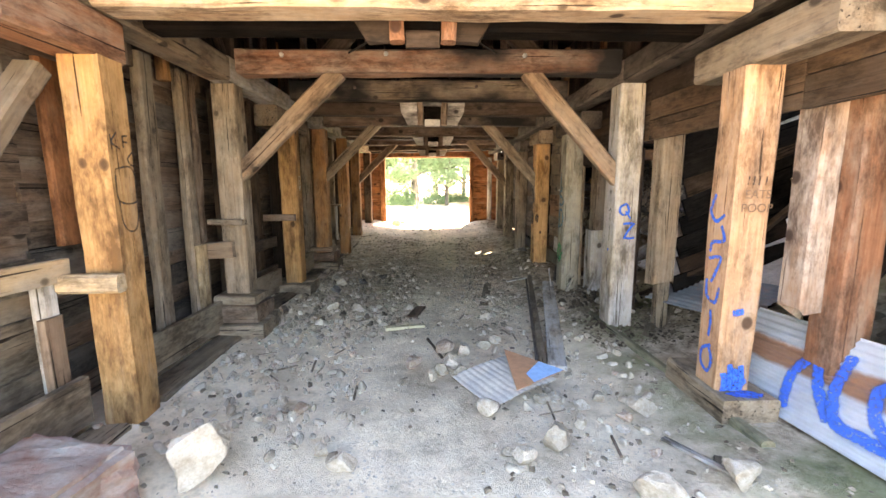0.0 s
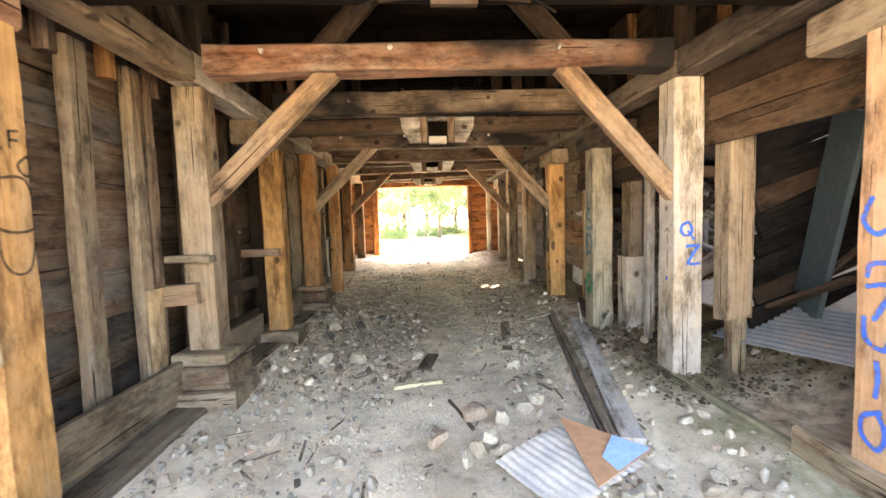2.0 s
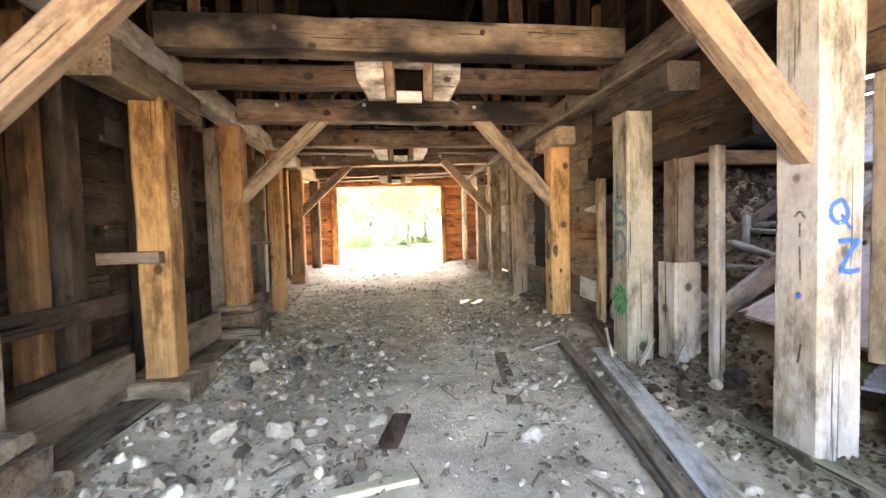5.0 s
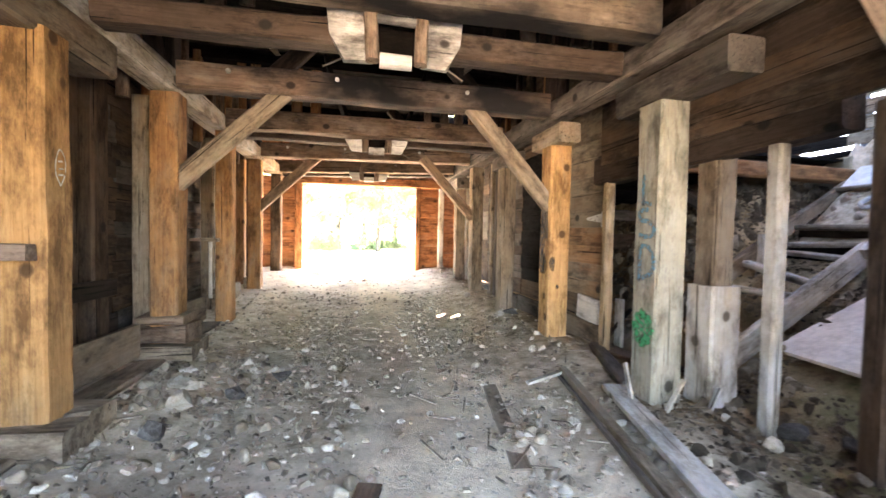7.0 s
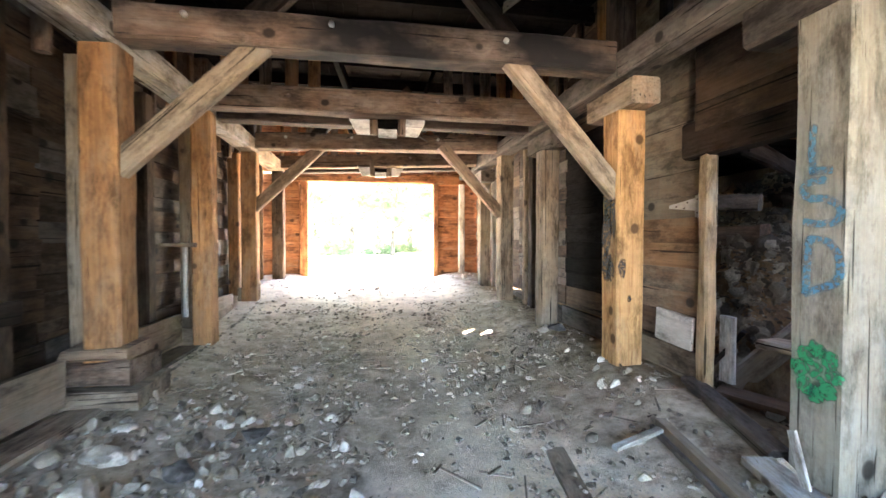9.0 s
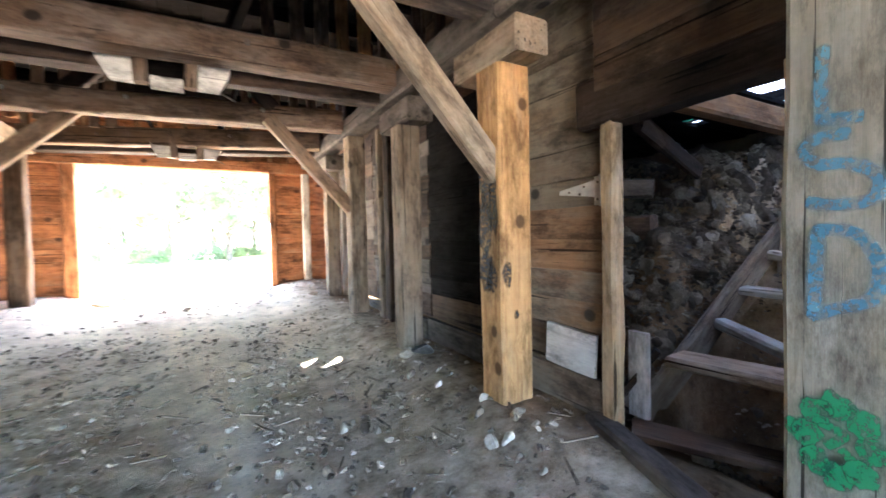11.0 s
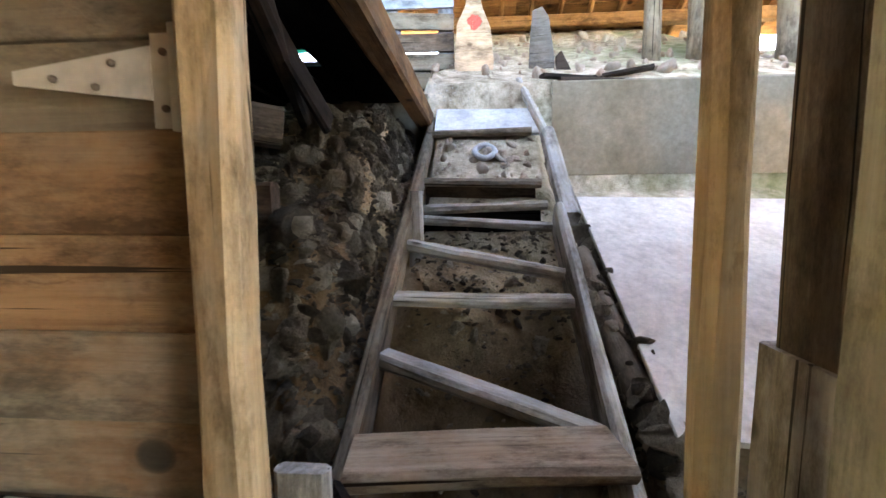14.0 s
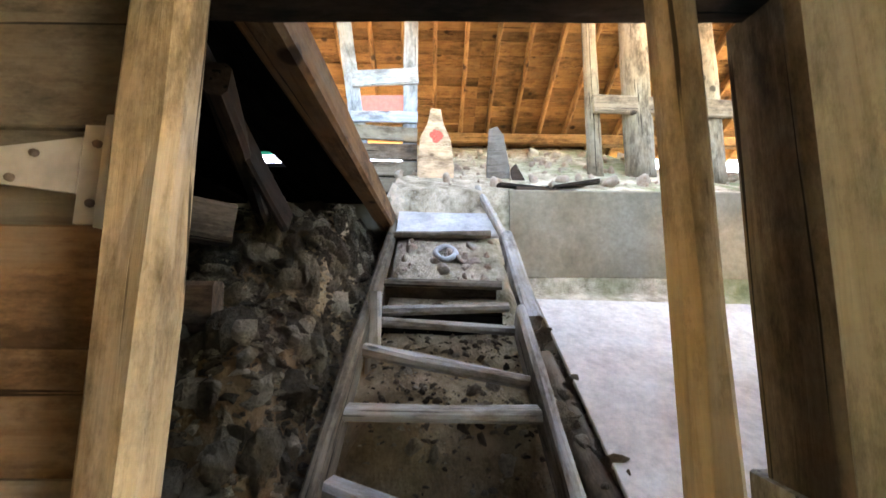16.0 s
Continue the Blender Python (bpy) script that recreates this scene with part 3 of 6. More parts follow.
def bent(kind, lp, rp, left, right, tie, brace_mat):
    """lp and rp: x, y, top and width of the two posts."""
    (xl, yl, zl, wl), (xr, yr, zr, wr) = lp, rp
    e = thing("timber_bent", (0, yl, -0.4), "rough timber frame of two posts and a heavy tie beam", "timber frame", "timber bents along the passage")
    POSTS.append((post("post", xl, yl, -0.36, zl, wl, wl, left, e, rough=0.012), post("post", xr, yr, -0.36, zr, wr, wr, right, e, rough=0.012)))
    if zl < 2.6 and yl < 10:
        beam("bolster", (-2.41, yl - 0.75, 2.53), (-2.41, yl + (0.15 if yl < 4 else 0.75), 2.53), 0.34, 0.3, RED if yl < 4 else GREY, e)
    if zr < 2.6:
        y0, y1 = (yr - 0.77, yr + 0.5) if yr < 8 else (yr - 0.36, yr + 0.45)
        beam("bolster", (2.41, y0, zr + 0.13), (2.41, y1, zr + 0.13), 0.31, 0.26, GREY if yr < 4 or 8 < yr < 10 else GREYBOARD, e, rough=0.014)
    tz, th = (2.83, 0.28) if yl < 4 else (2.93, 0.26) if yl < 6 else (3.03, 0.3) if yl < 8 else (2.9, 0.3)
    tb = beam("tie_beam", (-2.24, yl, tz), (2.24, yr, tz), 0.28, th, tie, e, rough=0.018)
    for x, dz in ((-1.7, 0.06), (-0.5, 0.07), (1.1, 0.05)) if kind == "braced" else ((-1.2, 0.02), (0.75, 0.04)):
        yb = yl + (yr - yl) * (x + 2.24) / 4.48 - 0.13
        log("bolt", (x, yb, tz + dz), (x, yb - 0.035, tz + dz), 0.028, 0.024, IRON if kind == "braced" else STEEL, tb, "iron bolt head")
    if kind == "braced":
        beam("brace", (-2.34, yl - 0.03, 1.625), (-1.08, yl - 0.03, 2.84), 0.14, 0.2, brace_mat, e)
        beam("brace", (2.34, yr - 0.03, 1.547), (1.16, yr - 0.03, 2.84), 0.14, 0.2, brace_mat, e)
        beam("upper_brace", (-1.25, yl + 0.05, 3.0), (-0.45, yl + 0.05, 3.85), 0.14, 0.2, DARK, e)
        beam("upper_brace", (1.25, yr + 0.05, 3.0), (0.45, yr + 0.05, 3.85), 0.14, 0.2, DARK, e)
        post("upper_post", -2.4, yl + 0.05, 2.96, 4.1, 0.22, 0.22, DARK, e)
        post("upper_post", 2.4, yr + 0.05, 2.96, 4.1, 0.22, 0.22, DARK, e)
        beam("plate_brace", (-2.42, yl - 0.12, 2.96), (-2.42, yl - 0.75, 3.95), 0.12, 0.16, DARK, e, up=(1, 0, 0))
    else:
        beam("tie_beam", (-2.24, yl + 0.5, 2.83), (2.24, yr + 0.5, 2.83), 0.24, 0.22, SOOTSHADE if yl < 4 else DARK, e, rough=0.018)
    return e


bent("plain", (-2.385, 3.15, 2.4, 0.27), (2.39, 3.15, 2.34, 0.28), HONEY, PALEHONEY, CREAM, GREY)
bent("braced", (-2.42, 5.25, 2.68, 0.28), (2.4, 5.15, 2.68, 0.3), GREY, PALE, REDSOOT, RUSSET)
bent("plain", (-2.35, 7.13, 2.42, 0.28), (2.4, 7.09, 2.33, 0.3), HONEY, PALEGREEN, SOOTPALE, GREY)
bent("braced", (-2.37, 9.2, 2.68, 0.29), (2.42, 9.13, 2.37, 0.3), AMBER, SCORCHED, SOOTED, GREY)
bent("plain", (-2.27, 11.0, 2.69, 0.24), (2.38, 10.92, 2.35, 0.26), AMBER, GREY, STAINED, GREY)
bent("braced", (-2.38, 13.5, 2.68, 0.27), (2.43, 12.98, 2.68, 0.26), AMBER, GREY, STAINED, RUSSET)
bent("plain", (-2.34, 15.75, 2.69, 0.26), (2.42, 14.47, 2.35, 0.24), BROWN, GREY, BROWN, GREY)

for nm, x in (("wall_plate", LX), ("wall_plate", RX)):
    e = thing(nm, (x, 8, 2.6), "long weathered timber plate along the post tops", "beam", "wall plates")
    ys = [0.6, 5.0, 9.0, 13.0, 16.4]
    for a, b in zip(ys, ys[1:]):
        beam("plate_length", (x, a + 0.005, 2.82), (x, b - 0.005, 2.82), 0.29, 0.26, (PALE if 4 < a < 12 else GREY) if x < 0 else GREYBOARD, e, rough=0.012)


# ---- ore chutes hung from the ties ----
def chute(y, plate, x0=0.06, up=0.0):
    """Plank hopper mouth: two flared cheeks, two rails, a lip and gate boards."""
    e = thing("ore_chute", (x0, y, 2.5 + up), "flaking plank ore chute mouth between sooty ties", "ore chute", "ore chutes over the passage")
    for k in (-1, 1):
        cheek = bmesh.new()
        low, high = [], []
        for q, row in ((0.0, low), (0.05, high)):
            for cx, cz in ((0.2, 2.53), (0.42, 2.53), (0.53, 2.72), (0.56, 3.02), (0.24, 3.02)):
                row.append(cheek.verts.new(Vector((x0 + k * (cx + rng.uniform(-0.012, 0.012)), y + 0.16 + q + 0.1 * (cz - 2.5), cz + up + rng.uniform(-0.015, 0.015))) * K))
        cheek.faces.new(low)
        cheek.faces.new(high[::-1])
        for i in range(5):
            j = (i + 1) % 5
            cheek.faces.new((low[i], high[i], high[j], low[j]))
        bmesh.ops.recalc_face_normals(cheek, faces=cheek.faces)
        part("cheek", cheek, plate, e)
        post("side_rail", x0 + k * 0.19, y + 0.1, 2.51 + up, 2.98 + up, 0.11, 0.09, RED if y < 4 else STAINED, e, lean=(k * 0.02, 0.05))
        beam("hopper_side", (x0 + k * 0.5, y + 0.3, 3.06), (x0 + k * 0.85, y + 0.3, 4.0), 0.9, 0.06, SOOTSHADE, e, up=(k, 0, 0.2))
        beam("hanger", (x0 + k * 0.4, y + 0.2, 2.56 + up), (x0 + k * 0.58, y + 0.22, 2.47 + up), 0.014, 0.014, GREYBOARD if y > 4 else SOOTSHADE, e)
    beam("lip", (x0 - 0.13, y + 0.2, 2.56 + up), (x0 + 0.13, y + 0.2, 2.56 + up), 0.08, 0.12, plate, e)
    beam("gate_board", (x0 - 0.2, y + 0.3, 2.76 + up), (x0 + 0.2, y + 0.3, 2.76 + up), 0.05, 0.3, SOOTSHADE, e)
    for z in (2.86, 2.95):
        beam("cross_bar", (x0 - 0.2, y + 0.13 + 0.1 * (z - 2.8), z + up), (x0 + 0.2, y + 0.13 + 0.1 * (z - 2.8), z + up), 0.06, 0.075, plate if y > 4 else DARK, e)


for y, plate, x0, up in ((3.2, DARK, -0.05, 0.05), (7.14, FLAKESOOT, 0.04, 0.0), (11.0, WHITEWASH, 0.08, 0.02), (14.9, WHITEWASH, 0.08, 0.02)):
    chute(y, plate, x0, up)


# ---- deck overhead ----
def build_deck():
    """Plank deck over the passage, some planks short so that thin gaps stay open."""
    bm = bmesh.new()
    def slab(a, b, w, h, up=(0, 0, 1)):
        m, length = axes(a, b, up)
        t = timber_mesh(length, w * K, h * K, 0.005, 0.006, step=1.5)
        t.transform(m)
        me = bpy.data.meshes.new("tmp")
        t.to_mesh(me)
        t.free()
        bm.from_mesh(me)
        bpy.data.meshes.remove(me)
    x, i = -3.25, 0
    while x < 3.3:
        w = rng.uniform(0.17, 0.25)
        lift = 4.2 + 0.03 * (i % 2)
        ends = [2.2, rng.uniform(4, 6), rng.uniform(8, 11), 16.8]
        # opening added here so the sun throws its patch on the floor
        if x < 2.36 and x + w > 2.08:
            ends = [2.2, rng.uniform(5, 8), 14.1, 14.45, 16.8]
        for y0, y1 in zip(ends, ends[1:]):
            if (y0, y1) != (14.1, 14.45):
                slab((x + w / 2, y0, lift), (x + w / 2, y1 - 0.01, lift), w, 0.05)
        i += 1
        x += w - 0.006
    for k in range(15):
        slab((-3.2, 2.4 + k, 4.06), (3.25, 2.4 + k, 4.06), 0.12, 0.2)
    # the deck's near-black colour carries the overhead shade
    part("ceiling", bm, SOOTSHADE, None)
    tagged(bpy.data.objects["ceiling"], "near-black plank deck on heavy joists, overhead shade in its colour", "ceiling", kind="structure")


build_deck()

# upright boards of the bin ends above the ties
for y, mat, alt in ((7.75, DARK, STAINED), (11.65, STAINED, AMBER), (15.2, STAINED, RUST)):
    e = thing("bin_end", (0, y, 3.1), "row of dark upright boards closing a bin above the ties", "bin wall", "bin ends above the passage")
    x = -2.25
    while x < 2.25:
        w = rng.uniform(0.12, 0.2)
        if abs(x + w / 2) > 0.95:
            post("board", x + w / 2, y + rng.uniform(-0.02, 0.02), 3.0 + rng.uniform(-0.05, 0.08), 4.1, w, 0.04, alt if rng.random() < 0.3 else mat, e, lean=(rng.uniform(-0.03, 0.03), 0))
        x += w + rng.uniform(0.04, 0.2)
for a, b in (((-1.4, 8.75, 3.35), (-1.12, 8.7, 2.92)), ((1.28, 8.75, 3.35), (1.0, 8.72, 2.95))):
    tagged(plank("hanging_board", a, (b[0], b[1], b[2] + 0.16), 0.04, 0.13, GREY, None, up=(0, 1, 0), ragged=0.08), "broken board hanging above a tie beam", "board", "hanging broken boards")

# unseen boards added over the open mouth, keeping sky light off the upper frame
wall_mouth = thing("wall_mouth", (0, 2.15, 3), "plain dark boards added above the mouth to block light", "wall", kind="structure")
for i in range(5):
    plank("board", (-2.92, 2.12 + 0.03 * (i % 2), 3.08 + 0.22 * i), (2.62, 2.12 + 0.03 * (i % 2), 3.08 + 0.22 * i), 0.04, 0.24, BROWN, wall_mouth)
# ---- west wall: boards on studs ----
wall_west = thing("wall_west", (-2.95, 8, 0), "weathered horizontal board wall on rough studs", "wall", kind="structure")
cuts = [-0.3, 3.1, 5.2, 7.4, 9.3, 11.2, 13.1, 16.5]
for a, b in zip(cuts, cuts[1:]):
    z, lap = -0.5, True
    while z < 4.15:
        h = rng.uniform(0.19, 0.25)
        x = -2.98 + (0.02 if lap else -0.02) + rng.uniform(-0.004, 0.004)
        lap = not lap
        mat = (STAINED if b < 5.5 else BROWN) if rng.random() < 0.8 else GREYBOARD
        if b < 3.2 and z < 0.9:
            mat = GREY
        plank("board", (x, a - 0.01, z + h / 2), (x + rng.uniform(-0.01, 0.01), b + 0.01, z + h / 2 + rng.uniform(-0.008, 0.008)), 0.035, h + 0.03, mat, wall_west)
        z += h
# strips added behind the board joints to stop light leaking through
for y in cuts[1:-1]:
    post("batten", -3.06, y, -0.4, 4.1, 0.05, 0.26, DARK, wall_west)
for y, w, mat in ((1.6, 0.16, GREY), (5.75, 0.2, BROWN), (6.25, 0.14, AMBER), (6.6, 0.2, BROWN), (7.7, 0.22, DARK), (8.1, 0.2, BROWN), (8.55, 0.26, BROWN), (9.6, 0.16, GREY), (10.1, 0.1, GREY), (10.6, 0.2, BROWN), (11.9, 0.16, GREY), (12.5, 0.2, BROWN), (14.0, 0.2, AMBER), (14.5, 0.16, BROWN), (15.7, 0.2, AMBER)):
    post("stud", -2.8, y, -0.3, 4.1 if w > 0.21 else 2.75, 0.2, w, mat, wall_west, lean=(0, rng.uniform(-0.03, 0.03)))
for a, b in ((0.3, 2.95), (3.35, 4.98), (5.4, 6.95), (7.35, 8.9), (9.4, 10.95), (11.4, 12.95), (13.4, 14.95)):
    plank("skirt_board", (-2.56, a, -0.02), (-2.56, b, -0.06), 0.06, 0.36, GREY, wall_west)
    beam("sill", (-2.42, a, -0.32), (-2.42, b, -0.34), 0.3, 0.14, GREY, wall_west, rough=0.016)
for y, w, top, mat in ((4.22, 0.2, 2.75, GREY), (4.83, 0.17, 2.75, GREY), (5.02, 0.12, 2.75, STAINED)):
    post("stud", -2.76, y, -0.2, top, 0.1, w, mat, wall_west, lean=(0, 0.03), rough=0.014)
post("stud_patch", -2.69, 4.87, -0.1, 0.82, 0.05, 0.2, TAN, wall_west, rough=0.012)
# short studs above the plate on both sides
for i in range(27):
    y = 1.3 + 0.56 * i
    post("upper_stud", -2.8, y, 2.6, 4.06, 0.12, 0.1, STAINED if i % 3 else AMBER, wall_west, lean=(0, rng.uniform(-0.02, 0.02)))
# rails and blocks nailed along the west wall
for a, b, z, mat in ((1.2, 3.0, 0.95, TAN), (5.3, 7.0, 0.62, DARK), (5.3, 7.0, 0.15, BROWN), (7.3, 8.6, 0.6, DARK)):
    plank("rail", (-2.62, a, z), (-2.62, b, z - 0.04), 0.05, 0.16, mat, wall_west)
beam("block", (-2.62, 2.94, 0.82), (-2.2, 2.94, 0.82), 0.1, 0.13, TAN, wall_west)
beam("block", (-2.66, 5.06, 1.07), (-2.24, 5.04, 1.07), 0.12, 0.07, GREY, wall_west, chamfer=0.006)
beam("block", (-2.8, 5.04, 0.72), (-2.4, 5.06, 0.74), 0.1, 0.2, RUSSET, wall_west, chamfer=0.006)
beam("block", (-2.75, 6.92, 0.98), (-2.24, 6.92, 0.98), 0.1, 0.11, STAINED, wall_west, chamfer=0.006)
beam("block", (-2.72, 10.86, 1.0), (-2.32, 10.84, 1.0), 0.1, 0.05, GREY, wall_west, chamfer=0.006)
post("strip", -2.44, 10.84, 0.1, 0.97, 0.05, 0.04, PALE, wall_west)
post("stub", -2.7, 2.88, -0.1, 0.88, 0.1, 0.13, PALE, wall_west)
post("stub", -2.64, 2.84, -0.14, 0.6, 0.05, 0.17, RUSSET, wall_west)
post("stub", -2.76, 3.22, 1.06, 2.4, 0.07, 0.2, RUST, wall_west)
beam("wall_brace", (-2.66, 2.15, 1.15), (-2.66, 3.0, 2.28), 0.14, 0.18, GREY, wall_west, up=(1, 0, 0))
for y, m_, layers in ((5.15, GREY, 2), (7.13, GREY, 1), (9.2, RUSSET, 2), (15.75, GREY, 1)):
    e = thing("post_footing", (-2.4, y, -0.3), "stacked timber blocks under a post", "footing", "post footings")
    if layers > 1:
        beam("footing_block", (-2.64, y, 0.12), (-2.14, y, 0.12), 0.42, 0.1, m_, e, rough=0.032)
        beam("footing_block", (-2.66, y + 0.02, -0.04), (-2.1, y, -0.04), 0.5, 0.2, STAINED, e, rough=0.035)
    beam("footing_block", (-2.68, y - 0.16, -0.25), (-2.02, y - 0.16, -0.25), 0.3, 0.2, GREY, e, rough=0.035)
    beam("footing_block", (-2.7, y + 0.16, -0.25), (-2.04, y + 0.16, -0.25), 0.3, 0.2, GREY, e, rough=0.035)
e = thing("post_footing", (2.4, 3.15, -0.3), "timber footing block splashed with blue paint", "footing", "post footings")
splashed = beam("footing_block", (2.43, 2.86, -0.24), (2.43, 3.62, -0.24), 0.44, 0.26, GREY, e, rough=0.02)

# ---- east side ----
wall_east = thing("wall_east", (2.78, 12, 0), "horizontal board wall, charred black in one bay", "wall", kind="structure")
for a, b in ((8.45, 9.6), (9.62, 11.1), (11.12, 13.1), (13.12, 16.5)):
    z, lap = 0.36, 0.0
    while z < 4.1:
        h = rng.uniform(0.19, 0.25)
        mat = CHARSHADE if (9.6 <= a < 11 and z < 2.5) else (BROWN if rng.random() < 0.5 else GREYBOARD)
        # boards above 2.1 switch to darker wood, shade painted by height
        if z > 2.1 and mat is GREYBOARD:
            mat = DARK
        if a < 9:
            mat = WALLTAN if z < 0.62 else WALLORANGE if z < 1.22 else WALLGREY
        lap = 0.02 - lap
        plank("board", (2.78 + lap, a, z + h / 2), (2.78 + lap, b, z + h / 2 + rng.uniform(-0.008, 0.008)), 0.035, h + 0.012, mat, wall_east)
        z += h
    plank("base_plank", (2.74, a, -0.12), (2.74, b, -0.1), 0.06, 0.34, GREY if a < 9 else GREYBOARD, wall_east)
    plank("base_plank", (2.8, a + 0.01, 0.22), (2.8, b - 0.01, 0.22), 0.04, 0.3, BROWN, wall_east)
plank("patch_board", (2.735, 8.52, 0.2), (2.735, 9.0, 0.23), 0.03, 0.32, WHITEWASH, wall_east)
post("patch_board", 2.86, 8.27, -0.15, 0.42, 0.05, 0.15, WHITEWASH, wall_east)
post("door_jamb", 2.74, 8.38, -0.3, 1.83, 0.11, 0.12, TAN, wall_east, rough=0.02)
for y, w, mat in ((12.1, 0.2, BROWN), (12.4, 0.14, GREY), (14.0, 0.2, GREY), (14.4, 0.12, PALE), (15.6, 0.2, RUST)):
    post("stud", 2.66, y, -0.3, 2.7, 0.14, w, mat, wall_east)
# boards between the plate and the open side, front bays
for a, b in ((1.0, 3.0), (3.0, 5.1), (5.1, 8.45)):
    # brown below 2.6, dark wood above: the shade under the deck as colour
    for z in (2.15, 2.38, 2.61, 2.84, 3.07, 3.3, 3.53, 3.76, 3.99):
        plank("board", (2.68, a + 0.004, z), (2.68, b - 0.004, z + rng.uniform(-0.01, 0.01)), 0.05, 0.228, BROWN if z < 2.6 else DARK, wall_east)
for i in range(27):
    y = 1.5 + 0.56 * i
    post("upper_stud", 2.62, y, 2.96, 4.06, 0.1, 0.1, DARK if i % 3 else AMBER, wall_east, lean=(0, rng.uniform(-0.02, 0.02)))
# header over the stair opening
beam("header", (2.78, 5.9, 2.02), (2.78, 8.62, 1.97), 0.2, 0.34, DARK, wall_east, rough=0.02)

# outer posts of the open side
def outer(x, y, z0, z1, w, d, mat, label, **kw):
    o = post("outer_post", x, y, z0, z1, w, d, mat, None, **kw)
    return tagged(o, label, "post", "outer posts of the open side")


outer(2.86, 5.0, 0.3, 2.16, 0.26, 0.24, GREY, "split weathered timber post with a rotted foot", ragged=0.08)
outer(2.9, 5.01, -0.4, 0.34, 0.15, 0.15, GREY, "thin rotted stub under a split post")
outer(2.86, 3.0, 0.55, 2.16, 0.24, 0.24, FLAKED, "broken hanging post with flaking white paint", ragged=0.2)
outer(3.02, 2.86, -0.3, 2.16, 0.26, 0.26, RED, "red-brown post with flaking white paint")
outer(2.84, 6.95, 0.75, 1.85, 0.22, 0.22, GREY, "grey timber post standing on a pale stub")
outer(2.83, 6.93, -0.4, 0.75, 0.3, 0.3, PALE, "short pale timber stub under a post")
outer(2.69, 7.325, -0.35, 1.85, 0.08, 0.085, TAN, "slim sawn pine prop beside the stair", lean=(0, 0.03))
outer(2.75, 6.33, -0.35, 1.85, 0.11, 0.11, PALE, "slim bleached prop under the header beam")
outer(2.86, 5.74, -0.4, 2.0, 0.14, 0.14, STAINED, "dark brown prop under the wall plate")
outer(2.86, 1.0, -0.4, 2.16, 0.24, 0.24, GREY, "weathered grey timber post")

# ---- far door wall ----
wall_north = thing("wall_north", (0, 16.6, 0), "reddish plank end wall round a wide doorway", "wall", kind="structure")
beam("lintel", (-2.6, 16.55, 2.7), (2.6, 16.55, 2.7), 0.22, 0.24, RUST, wall_north)
post("door_post", -1.87, 16.55, -0.1, 2.57, 0.22, 0.2, RUST, wall_north)
post("door_post", 1.62, 16.55, -0.1, 2.57, 0.14, 0.2, RUST, wall_north)
for x0, x1 in ((-2.95, -1.98), (1.7, 2.95)):
    z = -0.1
    while z < 2.55:
        plank("board", (x0, 16.6, z + 0.11), (x1, 16.6, z + 0.11), 0.04, 0.226, RUST, wall_north)
        z += 0.22
for z in [2.93 + 0.22 * i for i in range(6)]:
    plank("board", (-2.95, 16.6, z), (2.95, 16.6, z), 0.04, 0.219, RUST, wall_north)
for i in range(13):
    post("upper_stud", -2.4 + 0.4 * i, 16.5, 2.84, 4.1, 0.1, 0.1, RUST if i % 2 else AMBER, wall_north)
post("door_post", 2.32, 16.4, -0.1, 2.57, 0.16, 0.14, PALE, wall_north)

# ---- stair up the slope ----
stair = thing("wooden_stair", (3.5, 7.8, -0.3), "steep broken wooden stair with dusty sagging treads", "stair")
beam("stringer", (2.95, 7.24, -0.28), (5.0, 7.2, 1.05), 0.07, 0.26, PALE, stair, rough=0.012)
beam("stringer", (4.88, 7.13, 1.03), (5.95, 7.13, 1.84), 0.12, 0.12, PALE, stair, rough=0.012)
beam("stringer", (5.9, 7.15, 1.82), (6.62, 7.33, 2.52), 0.07, 0.09, PALE, stair, rough=0.012)
beam("stringer", (2.95, 8.33, -0.22), (4.95, 8.3, 1.06), 0.07, 0.24, GREY, stair, rough=0.014)
beam("stringer", (4.92, 8.29, 1.08), (6.5, 8.26, 2.06), 0.07, 0.18, GREY, stair, rough=0.014)
post("stringer_prop", 4.88, 8.24, 0.55, 1.24, 0.1, 0.1, PALE, stair, rough=0.014)
for x0, z0, x1, z1, w, mat in ((3.28, 0.17, 3.4, 0.17, 0.3, CREAM), (3.86, 0.36, 3.56, 0.14, 0.14, PALE), (4.22, 0.58, 4.22, 0.57, 0.15, PALE), (4.68, 0.86, 4.42, 0.7, 0.13, PALE), (4.95, 1.03, 4.87, 0.98, 0.09, PALE), (5.06, 1.1, 5.12, 1.14, 0.1, PALE), (5.44, 1.34, 5.42, 1.32, 0.12, GREY), (6.1, 1.86, 6.06, 1.87, 0.1, GREY)):
    beam("tread", (x0, 8.28, z0), (x1, 7.26, z1), w, 0.07, mat, stair, rough=0.014)

# this black board is added, standing in for the shaded gap under the tread
plank("riser", (5.14, 8.24, 0.98), (5.16, 7.3, 0.98), 0.04, 0.24, CHARSHADE, stair)
plank("riser", (5.48, 8.24, 1.2), (5.46, 7.3, 1.2), 0.04, 0.22, BROWN, stair)

# ---- slope things ----
o = log("buried_log", (3.75, 6.99, 0.08), (5.1, 7.0, 0.76), 0.085, 0.07, GREY)
tagged(o, "dusty grey log half buried beside the stair", "log")
e = part("plywood_sheet", timber_mesh(2.6 * K, 2.55 * K, 0.03, 0.004, 0.004), SHEET, None, m=Matrix.Translation(Vector((4.68, 5.64, 0.65)) * K) @ Matrix.Rotation(-0.423, 4, "Y") @ Matrix.Rotation(-0.05, 4, "Z"))
